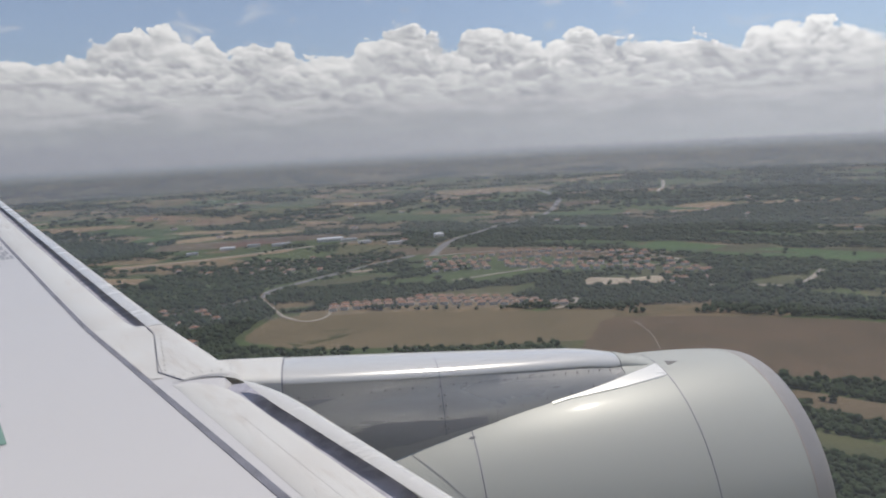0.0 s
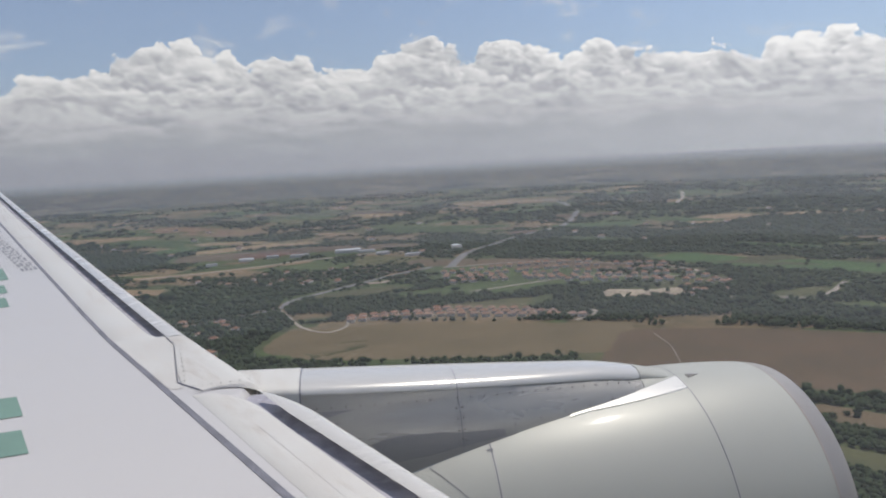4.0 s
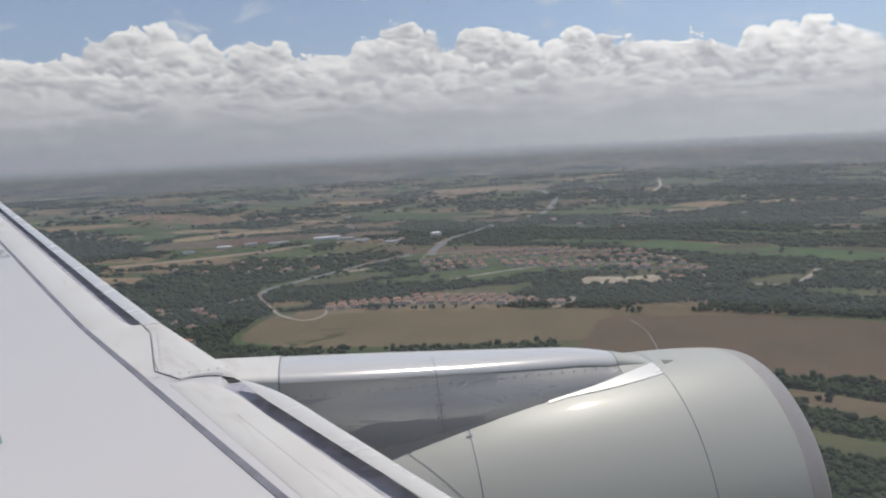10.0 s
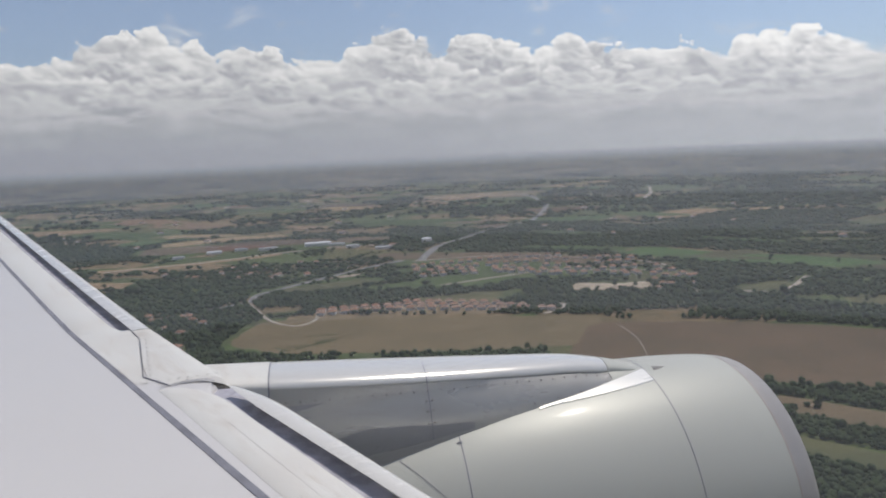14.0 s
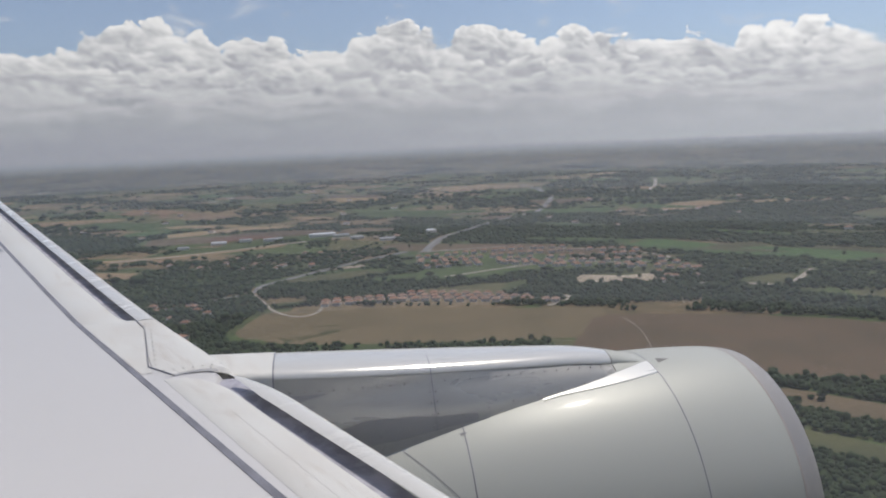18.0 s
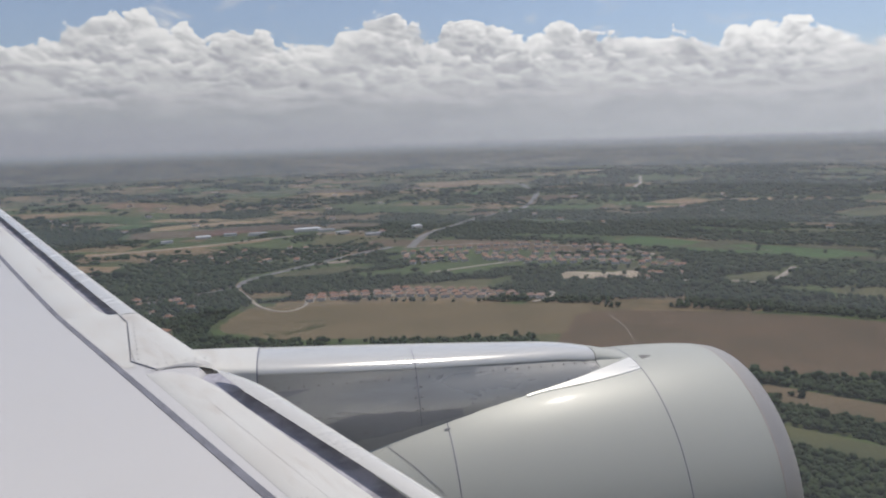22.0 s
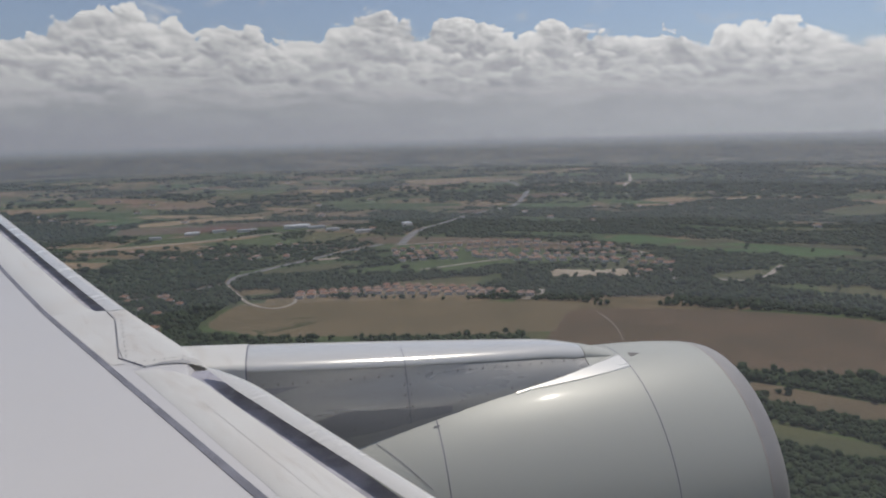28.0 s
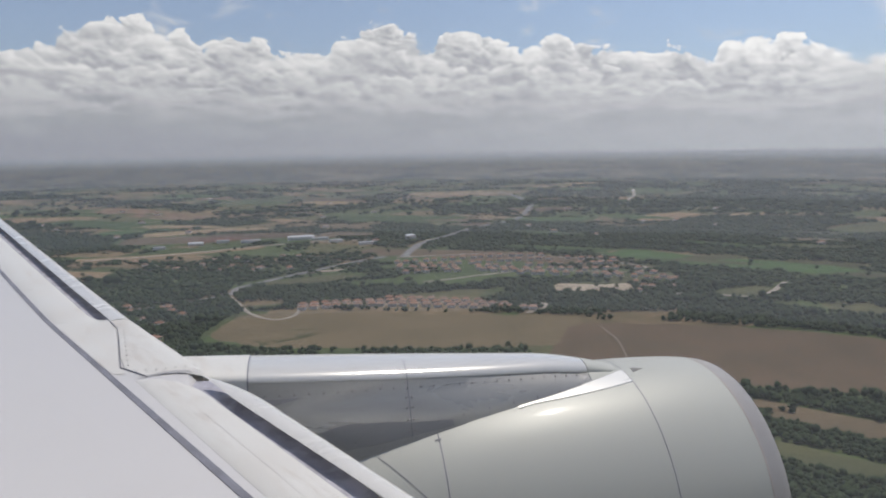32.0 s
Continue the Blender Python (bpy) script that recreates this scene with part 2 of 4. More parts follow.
def grid(bm, fn, us, vs, close_u=False):
    """A sheet of quads: fn(u, v) gives the places."""
    rows = [[bm.verts.new(fn(u, v)) for v in vs] for u in us]
    n = len(rows)
    for i in range(n if close_u else n - 1):
        a, b = rows[i], rows[(i + 1) % n]
        for j in range(len(vs) - 1):
            bm.faces.new((a[j], a[j + 1], b[j + 1], b[j]))
    return rows


def steps(a, b, n):
    return [a + (b - a) * i / n for i in range(n + 1)]


def box(bm, centre, size, turn=0.0):
    m = Matrix.Translation(centre) @ Matrix.Rotation(turn, 4, "Z") @ Matrix.Diagonal((*size, 1))
    bmesh.ops.create_cube(bm, size=1.0, matrix=m)


AIR = Vector((0, 0, ALT))


# ---------- the wing ----------
def wing_at(y, c, h=0.0):
    """Span y, distance c ahead of the leading-edge line, height h over the wing's upper face."""
    flex = 0.0006 * max(0.0, y - 6.0) ** 2
    crown = -0.012 * (c + 0.5) ** 2 if c < -0.5 else 0.0
    return Vector((-0.605 - 0.51 * (y - 4.1) + c + 0.006 * max(0.0, y - 6.0),
                   y, -1.162 + 0.045 * (y - 4.1) + 0.04 * c + crown + flex * 0.3 + h))


def joint_c(y):
    return -0.412 - 0.044 * (y - 2.5) if y < 5.1 else -0.526 - 0.005 * (y - 5.1)


SPAN_IN = [-0.4, 0.4, 1.0, 1.6, 2.2, 2.6, 3.0, 3.3, 3.5, 3.65, 3.76]
SPAN_OUT = [5.03, 5.6, 6.4, 7.5, 9, 11, 13, 15, 17.5, 21, 26]
wing = empty("aircraft_wing", AIR + wing_at(1.0, -2.0, -0.3),
             "light grey swept airliner wing with drooped slats", "wing")


def on_wing(name, bm, mat, label="", soft=True, parent=None):
    """Links a part that was modelled from the eye."""
    ob = part(name, bm, mat, parent or wing, label, soft)
    ob.matrix_parent_inverse = Matrix.Translation(-(parent or wing).location + AIR) if parent is None else Matrix()
    return ob


def out_front(y):
    """Rear rim of the outboard slat gap, which closes at the fairing."""
    return -0.17 - 0.062 * min(1.0, max(0.0, (y - 5.02) / 0.16)) ** 0.7 + 0.004 * (y - 5)


def wing_skin():
    bm = bmesh.new()
    cs = [-5.0, -4.0, -3.0, -2.2, -1.6, -1.1, -0.8, -0.6, -0.5]
    nose = [(0.0, 0.0), (0.35, -0.001), (0.7, -0.004), (0.9, -0.016), (0.97, -0.04), (1.0, -0.10), (0.96, -0.2), (0.7, -0.3)]

    def edge(y):
        if y <= 3.8:
            return -0.118
        if y < 5.03:
            return -0.06 if y < 4.6 else -0.09
        return out_front(y) - 0.006

    ys = SPAN_IN + [3.84, 3.95, 4.1, 4.5, 4.9, 5.028] + [5.034, 5.08, 5.14, 5.25] + SPAN_OUT[1:]
    rows = []
    for y in ys:
        e = edge(y)
        line = [wing_at(y, c) for c in cs]
        flat = 3.8 < y < 5.03
        line += [wing_at(y, -0.5 + (e + 0.5) * u, -0.003 if flat and u < 0.95 and h > -0.1 else h) for u, h in nose[1:]]
        line += [wing_at(y, -0.9, -0.42), wing_at(y, -2.5, -0.5), wing_at(y, -5.0, -0.15)]
        rows.append([bm.verts.new(p) for p in line])
    for a, b in zip(rows, rows[1:]):
        for j in range(len(a)):
            k = (j + 1) % len(a)
            bm.faces.new((a[j], a[k], b[k], b[j]))
    bm.faces.new(rows[0])
    bm.faces.new(rows[-1])
    return on_wing("upper_skin", bm, WING_GREY, "smooth light grey wing skin")


def strip(name, cs, ys, width, mat, h=0.0025, label=""):
    bm = bmesh.new()

    def fn(y, v):
        k = abs(v) == 1
        return wing_at(y, cs(y) + v * width(y) / 2, h if not k else -0.004)

    grid(bm, fn, ys, [-1, -0.9, 0, 0.9, 1])
    return on_wing(name, bm, mat, label, soft=False)


wing_skin()
ALL_SPAN = steps(-0.4, 26, 90)
strip("skin_joint", joint_c, ALL_SPAN, lambda y: 0.036 + 0.002 * max(0, 5 - y), SEALANT, 0.003, "dark grey sealant joint")


def edge_panel(name, ys, rear, front, label, flat_to=-9.0):
    """The painted panel between the wing box and the slat gap, 3 mm proud, its nose rolled down."""
    bm = bmesh.new()
    prof = [(0.0, -0.0005), (0.01, 0.001), (0.4, 0.0018), (0.75, -0.001), (0.93, -0.008), (0.99, -0.03), (1.0, -0.08)]
    grid(bm, lambda y, k: wing_at(y, rear(y) + (front(y) - rear(y)) * prof[k][0], prof[k][1] if y > flat_to else 0.0012 if 0 < k < 6 else -0.002), ys, range(len(prof)))
    return on_wing(name, bm, EDGE_WHITE, label)


def inner_front(y):
    t = max(0.0, (y - 3.45) / 0.42)
    return -0.112 + 0.032 * max(0.0, 3.45 - y) - 0.16 * t ** 3


edge_panel("inboard_edge_panel", steps(-0.4, 3.4, 16) + [3.5, 3.6, 3.68, 3.76, 3.82],
           lambda y: -0.352 - 0.02 * (y - 2.5), inner_front, "white leading-edge panel with brown streaks")
edge_panel("outboard_edge_panel", [3.95, 4.05, 4.4, 4.8, 5.0, 5.03, 5.045, 5.06, 5.1, 5.15, 5.22, 5.4] + steps(5.7, 26, 36),
           lambda y: joint_c(y) + 0.022, lambda y: out_front(y) if y > 5.03 else (-0.184 + 0.05 * (y - 4.8) if y > 4.8 else -0.389 + 0.206 * max(0.0, y - 4.05) / 0.75),
           "white leading-edge panel, scuffed", 5.035)

# hairline joints on the edge panels
strip("panel_line", lambda y: -0.235 - 0.01 * (y - 2.5), steps(-0.4, 3.3, 12), lambda y: 0.0008, LIP, 0.0024)


for y, c in [(-0.2 + 0.13 * i, -0.335 + 0.002 * i) for i in range(28)] + [(1.0 + 0.16 * i, -0.255 + 0.003 * (i % 3)) for i in range(15)]:
    bm = bmesh.new()
    bmesh.ops.create_icosphere(bm, subdivisions=1, radius=0.0038, matrix=Matrix.Translation(wing_at(y, c, 0.0015)) @ Matrix.Diagonal((1, 1, 0.35, 1)))
    on_wing("fastener", bm, LIP)


def slat(name, ys, trail, nose, drop, tip=None):
    """A drooped slat: a thin curved shell, its trailing edge over the gap and its nose rolled under."""
    bm = bmesh.new()
    prof = [(0.0, 0.0), (0.1, 0.004), (0.28, 0.008), (0.5, 0.009), (0.7, 0.004), (0.84, -0.006), (0.94, -0.022), (1.0, -0.055),
            (0.98, -0.075), (0.90, -0.09), (0.80, -0.06), (0.6, -0.015), (0.3, -0.003), (0.05, -0.004)]
    rows = []
    for y in ys:
        a, b = trail(y), nose(y)
        k = drop(y)
        rows.append([bm.verts.new(wing_at(y, a + (b - a) * u, h * k + 0.004)) for u, h in prof])
    for p, q in zip(rows, rows[1:]):
        for j in range(len(prof)):
            k = (j + 1) % len(prof)
            bm.faces.new((p[j], p[k], q[k], q[j]))
    bm.faces.new(rows[0])
    bm.faces.new(rows[-1])
    return on_wing(name, bm, SLAT_WHITE, "white glossy leading-edge slat, drooped")


def in_nose(y):
    if y < 3.2:
        return 0.088 + 0.025 * max(0, 3.2 - y)
    t = (y - 3.2) / 0.52
    return 0.088 - 0.118 * t ** 3


def in_trail(y):
    return -0.058 + 0.055 * max(0.0, 3.4 - y) if y > 2.3 else 0.0025 + 0.01 * (2.3 - y)


slat("inboard_slat", steps(-0.4, 3.2, 14) + [3.3, 3.4, 3.48, 3.55, 3.61, 3.66, 3.70, 3.725], in_trail, in_nose,
     lambda y: 1.0 if y < 3.3 else max(0.15, 1 - ((y - 3.3) / 0.45) ** 2))
slat("outboard_slat", [4.99] + steps(5.06, 26, 40), lambda y: -0.166 + 0.007 * (y - 5), lambda y: -0.026 + 0.0075 * (y - 5),
     lambda y: 0.85)

# grey sheets added under the slat gap to stand for its deep shade
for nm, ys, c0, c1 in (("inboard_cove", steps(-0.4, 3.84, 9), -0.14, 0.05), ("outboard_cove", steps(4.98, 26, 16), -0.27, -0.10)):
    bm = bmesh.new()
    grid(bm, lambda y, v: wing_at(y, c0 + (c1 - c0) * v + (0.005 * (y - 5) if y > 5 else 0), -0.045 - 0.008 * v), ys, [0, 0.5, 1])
    on_wing(nm, bm, RECESS_SHADE, "grey sheet for the shade in the slat gap")


def fairing():
    """The fixed leading edge over the engine pylon."""
    bm = bmesh.new()

    def rear(y):
        if y > 4.8:
            return -0.178 + 0.05 * (y - 4.8)
        if y > 4.05:
            return -0.383 + 0.206 * (y - 4.05) / 0.75
        return -0.383 + 0.085 * ((4.05 - y) / 0.2)

    def low(c):
        """The arched inboard rim: span at which the panel ends, for a place c along the chord."""
        t = (c + 0.36) / 0.34
        return 3.85 + 0.05 * math.sin(math.pi * min(1, max(0, t)) * 0.8) - 0.22 * max(0.0, t - 0.62) ** 1.6

    us = [0, 0.02, 0.2, 0.4, 0.6, 0.75, 0.86, 0.94, 0.985, 1.0]
    drop = [-0.004, 0.003, 0.005, 0.006, 0.006, 0.003, -0.004, -0.018, -0.05, -0.12]
    vs = [0, 0.04, 0.15, 0.3, 0.45, 0.6, 0.75, 0.87, 0.95, 1.0]

    def fn(v, k):
        u = us[k]
        y0 = low(-0.36 + 0.34 * u)
        y = y0 + (5.03 - y0) * v
        r = rear(max(y, 3.86))
        f = 0.012 - 0.04 * max(0, (y - 4.15) / 0.85) ** 1.2
        lift = drop[k] - (0.025 if v == 0 else 0)
        return wing_at(y, r + (f - r) * u, lift)

    grid(bm, fn, vs, range(len(us)))
    ob = on_wing("pylon_fairing", bm, EDGE_WHITE, "white fairing panel over the pylon")
    spots = [(4.72 - 0.085 * i, -0.185 - 0.023 * i) for i in range(9)] + [(3.93, -0.36 + 0.05 * i) for i in range(7)]
    for y, c in spots:
        bm = bmesh.new()
        m = Matrix.Translation(wing_at(y, c + 0.022, 0.012)) @ Matrix.Diagonal((1, 1, 0.5, 1))
        bmesh.ops.create_icosphere(bm, subdivisions=1, radius=0.0055, matrix=m)
        on_wing("bolt", bm, RIVET, parent=ob)
    return ob


fairing()
bm = bmesh.new()


# shadow wedge beneath the fairing's arched rim, laid on as a grey strip
def rim_shade(k, j):
    t = k / 12
    c = -0.375 + 0.345 * t
    y = 3.85 + 0.05 * math.sin(math.pi * t * 0.8) - 0.22 * max(0.0, t - 0.62) ** 1.6
    return wing_at(y - (0.003 + 0.060 * t ** 1.3) * j, c, 0.0048)


grid(bm, rim_shade, range(11), [0, 1])
on_wing("fairing_slot", bm, SHADE_GREY, "grey strip for the shade under the fairing rim", soft=False)

strip("fairing_joint", lambda y: -0.178 + 0.05 * (y - 4.8) if y > 4.8 else -0.383 + 0.206 * (y - 4.05) / 0.75 if y > 4.05 else -0.383 + 0.085 * (4.05 - y) / 0.2,
      [3.87, 3.96, 4.05, 4.3, 4.6, 4.8, 4.99], lambda y: 0.005, SEALANT, 0.0042)

# markings: bars of two large green letters, and rows of a small placard
for y0, y1, c1 in ((3.37, 3.67, -1.25), (3.86, 4.18, -1.22), (6.56, 6.97, -1.03), (7.19, 7.6, -0.99), (7.87, 8.62, -0.92)):
    bm = bmesh.new()
    grid(bm, lambda y, c: wing_at(y, c, 0.003), steps(y0, y1, 3), steps(c1 - 0.9, c1, 3))
    on_wing("letter_bar", bm, GREEN, "green bar of a painted letter", soft=False)
rng = random.Random(5)
for row in range(4):
    y = 8.3
    while y < 12.2:
        w = rng.uniform(0.1, 0.3)
        bm = bmesh.new()
        c = -0.60 - 0.046 * row - 0.045 * (y - 8.7)
        grid(bm, lambda yy, cc: wing_at(yy, cc, 0.003), [y, y + w], [c - 0.032, c])
        on_wing("placard_bar", bm, INK, soft=False)
        y += w + rng.uniform(0.05, 0.12)

# ---------- the engine ----------
AXIS_Y, AXIS_Z, TOE = 4.2, -2.497, 0.0817
R_MAX, R_LIP, S_MAX, S_LIP, TAPER = 0.9895, 0.890, 1.94, 2.955, 0.0561
engine = empty("jet_engine", AIR + Vector((1.0, 4.28, -3.4)), "silver-grey jet engine nacelle hung under the wing on a metal pylon", "engine")


def on_engine(name, bm, mat, label="", soft=True, parent=None):
    ob = part(name, bm, mat, parent or engine, label, soft)
    ob.matrix_parent_inverse = Matrix() if parent else Matrix.Translation(AIR - engine.location)
    return ob


def nacelle_r(s):
    if s > S_MAX:
        f = min(1.0, (s - S_MAX) / (S_LIP - S_MAX))
        return R_LIP + (R_MAX - R_LIP) * math.sqrt(max(0.0, 1 - f * f))
    return R_MAX - TAPER * (S_MAX - s) ** 2


def nacelle(s, deg, lift=0.0):
    """Station s along the axis; deg 0 faces the cabin, 90 is the crown."""
    r, a = nacelle_r(s) + lift, radians(deg)
    return Vector((s, AXIS_Y + TOE * s - r * math.cos(a), AXIS_Z + r * math.sin(a)))


def cowl(name, s0, s1, mat, label, n=14, lift=0.0):
    bm = bmesh.new()
    ss = [s0 + 0.0008] + steps(s0 + 0.004, s1 - 0.004, n) + [s1 - 0.0008]
    grid(bm, lambda k, d: nacelle(ss[k], d, lift), range(len(ss)), steps(0, 360, 120))
    return on_engine(name, bm, mat, label)


S_RING, S_FAN, S_REV = 2.80, 2.134, 0.775
rear_cowl = cowl("reverser_cowl", -0.9, S_REV, COWL, "silver-grey rear cowl", 16)
fan_cowl = cowl("fan_cowl", S_REV, S_FAN, COWL, "smooth silver-grey fan cowl door", 20)
inlet_cowl = cowl("inlet_cowl", S_FAN, S_RING - 0.006, COWL, "silver-grey inlet cowl", 14)
cowl("lip_joint", S_RING - 0.0065, S_RING + 0.0045, PINK_LINE, "worn brownish joint round the inlet lip", 2, 0.0012)
bm = bmesh.new()
lip = [(S_RING + 0.004, nacelle_r(S_RING))] + [(S_RING + (S_LIP - S_RING) * math.sin(a), nacelle_r(S_RING + (S_LIP - S_RING) * math.sin(a)))
                                               for a in steps(0.1, math.pi / 2, 10)]
lip += [(S_LIP - 0.01, R_LIP - 0.03), (S_LIP - 0.06, R_LIP - 0.06), (S_LIP - 0.2, R_LIP - 0.09), (S_LIP - 0.6, R_LIP - 0.09), (S_LIP - 0.95, R_LIP - 0.06)]
grid(bm, lambda k, d: Vector((lip[k][0], AXIS_Y + TOE * lip[k][0] - lip[k][1] * math.cos(radians(d)), AXIS_Z + lip[k][1] * math.sin(radians(d)))),
     range(len(lip)), steps(0, 360, 96))
on_engine("inlet_lip", bm, LIP, "dull grey metal inlet lip")
bm = bmesh.new()
grid(bm, lambda s, d: nacelle(s, d, -0.012), steps(-0.85, 2.79, 24), steps(0, 360, 72))
on_engine("inner_liner", bm, RECESS_SHADE)
for name_, s_, owner in (("fan_joint", S_FAN, inlet_cowl), ("reverser_joint", S_REV, fan_cowl)):
    bm = bmesh.new()
    grid(bm, lambda k, d: nacelle(s_ + (k - 1) * 0.0036, d, 0.0014 if k == 1 else 0.0006), range(3), steps(0, 360, 120))
    on_engine(name_, bm, SEALANT, "thin dark joint between cowls", soft=False, parent=owner)
bm = bmesh.new()
core = [(-0.95, 0.60), (-1.4, 0.5), (-1.9, 0.36), (-2.3, 0.16), (-2.4, 0.01)]
grid(bm, lambda k, d: Vector((core[k][0], AXIS_Y + TOE * core[k][0] - core[k][1] * math.cos(radians(d)), AXIS_Z + core[k][1] * math.sin(radians(d)))),
     range(len(core)), steps(0, 360, 48))
on_engine("exhaust_cone", bm, LIP, "dark metal exhaust cone")
bm = bmesh.new()
grid(bm, lambda r, d: Vector((S_LIP - 0.95 + 0.35 * max(0, 0.3 - r), AXIS_Y + TOE * 2 - r * math.cos(radians(d)), AXIS_Z + r * math.sin(radians(d)))),
     [0.001, 0.15, 0.3, 0.82], steps(0, 360, 48))
on_engine("fan_disc", bm, RECESS_SHADE, "dark fan disc in the inlet")


# pylon: a flat-topped metal beam, rounded over at the shoulders, its sides standing on the cowl
def foot_deg(s):
    return 57.5 + 9.3 * s + 13.0 * max(0.0, s - 1.4) ** 2


def ridge_z(s):
    return -1.252 - 0.083 * s - 0.23 * max(0.0, s - 1.5) ** 2


def pylon_section(s, v, grow=0.0):
    """v from 0 on the cabin side's foot, over the top, to 1 on the far foot."""
    foot = nacelle(s, foot_deg(s), -0.02)
    mid_y = AXIS_Y + TOE * s
    half = max(0.03, mid_y - foot.y) + grow
    side = -1 if v < 0.5 else 1
    t = abs(v - 0.5) * 2
    zr = ridge_z(s) + grow
    round_h = min(0.07, (zr - foot.z) * 0.5)
    top = half * (0.56 if half > 0.2 else 0.56 + 2.0 * (0.2 - half))
    if t > 0.6:
        k = (t - 0.6) / 0.4
        z = zr - round_h + (foot.z - zr + round_h) * k
        bulge = 0.03 * math.sin(math.pi * k) * min(1.0, half * 3)
        return Vector((s, mid_y + side * (top + (half - top) * k + bulge), z))
    a = t / 0.6 * math.pi / 2
    return Vector((s, mid_y + side * top * math.sin(a) ** 0.85, zr - round_h * (1 - math.cos(a) ** 0.9)))


def pylon_part(name, s0, s1, mat, label, n, grow=0.0):
    bm = bmesh.new()
    vs = [0, 0.05, 0.1, 0.15, 0.2] + steps(0.22, 0.78, 28) + [0.8, 0.85, 0.9, 0.95, 1.0]
    rows = grid(bm, lambda s, v: pylon_section(s, v, grow), steps(s0, s1, n), vs)
    bm.faces.new(rows[0])
    bm.faces.new(rows[-1])
    return on_engine(name, bm, mat, label)


pylon_part("pylon_root", -0.66, -0.293, EDGE_WHITE, "white pylon root fairing", 6, 0.004)
beam = pylon_part("pylon_beam", -0.288, 1.86, PYLON, "polished grey metal pylon side", 44)
bm = bmesh.new()
grid(bm, lambda s, v: pylon_section(s, v, 0.0015 if 0.212 < v < 0.788 else -0.003), steps(-0.284, 1.858, 44), [0.21, 0.214] + steps(0.22, 0.78, 34) + [0.786, 0.79])
on_engine("pylon_cap", bm, CAP, "pale glossy cap along the top of the pylon")
pylon_part("pylon_nose", 1.864, 2.13, COWL, "grey pylon nose cap", 8, 0.002)
pylon_part("pylon_band", -0.31, -0.285, SEALANT, "dark pylon joint", 1, 0.002)

# hinge strip along the pylon foot, a sun highlight painted into its colour
bm = bmesh.new()
grid(bm, lambda s, v: nacelle(s, foot_deg(s) + 1.0 - v * (1.2 + 9.0 * max(0.0, (s - 1.42) / 0.7) ** 1.1), 0.006 if 0 < v < 1 else -0.004),
     steps(1.3, 2.128, 16), [0, 0.06, 0.5, 0.94, 1])
on_engine("hinge_strip", bm, STRIP_GLINT, "hinge fairing, painted bright for its sun highlight")
# scoop at the crown and the latch notch
bm = bmesh.new()
for a, b, c, lift in (((2.29, 84.6), (2.20, 82.3), (2.205, 86), 0.003),):
    tri = [bm.verts.new(nacelle(s, d, lift)) for s, d in (a, b, c)] + [bm.verts.new(nacelle(s, d, -0.01)) for s, d in (a, b, c)]
    bm.faces.new(tri[:3])
    bm.faces.new(tri[3:])
    for i in range(3):
        bm.faces.new((tri[i], tri[(i + 1) % 3], tri[3 + (i + 1) % 3], tri[3 + i]))
on_engine("scoop", bm, RIVET, "small dark vent scoop", soft=False, parent=inlet_cowl)
bm = bmesh.new()
grid(bm, lambda s, d: nacelle(s, d, 0.004), [S_REV - 0.025, S_REV + 0.012], [foot_deg(0.77) - 2.5, foot_deg(0.77) - 1.8])
on_engine("latch_notch", bm, SEALANT, soft=False, parent=fan_cowl)
bm = bmesh.new()
grid(bm, lambda k, v: nacelle(0.41 + 0.27 * k, 61.0 - 22 * k + v, 0.0025), steps(0, 1, 10), [0, 0.4])
on_engine("cowl_seam", bm, SEALANT, "thin curved panel seam", soft=False, parent=rear_cowl)

# darker lower panel of the pylon side
bm = bmesh.new()
grid(bm, lambda s, k: pylon_section(s, (0.10 + 0.008 * math.sin(s * 9) - 0.06 * max(0.0, 0.25 - s) - 0.15 * max(0, s - 0.5)) * k + (0.052 - 0.03 * s) * (1 - k), 0.0025), steps(-0.1, 0.88, 18), [0, 0.5, 1])
on_engine("sooty_panel", bm, PYLON_DARK, "darker lower pylon panel", parent=beam)

# the cowl's reflection, painted as a paler strip along the pylon foot
bm = bmesh.new()
grid(bm, lambda s, k: pylon_section(s, 0.004 + (0.046 - 0.028 * s) * k, 0.0022), steps(-0.25, 0.95, 18), [0, 0.5, 1])
on_engine("foot_fillet", bm, LIP, "pale grey strip for the cowl's reflection at the pylon foot", parent=beam)

# rows of rivets on the pylon
for i in range(26):
    s = -0.2 + i * 0.082
    for v in ((0.178,) if i % 2 else (0.178, 0.06)):
        bm = bmesh.new()
        bmesh.ops.create_icosphere(bm, subdivisions=1, radius=0.006, matrix=Matrix.Translation(pylon_section(s, v, 0.001)))
        if s < 1.8:
            on_engine("rivet", bm, RIVET, parent=beam)
        else:
            bm.free()
bm = bmesh.new()
grid(bm, lambda v, k: pylon_section(0.62 + 0.004 * k, v, 0.003), steps(0.03, 0.48, 16), [0, 1])
on_engine("pylon_seam", bm, SEALANT, soft=False, parent=beam)
for v in (0.05, 0.085, 0.12, 0.15):
    for ds in (-0.016, 0.02):
        bm = bmesh.new()
        bmesh.ops.create_icosphere(bm, subdivisions=1, radius=0.006, matrix=Matrix.Translation(pylon_section(0.62 + ds, v, 0.001)))
        on_engine("rivet", bm, RIVET, parent=beam)
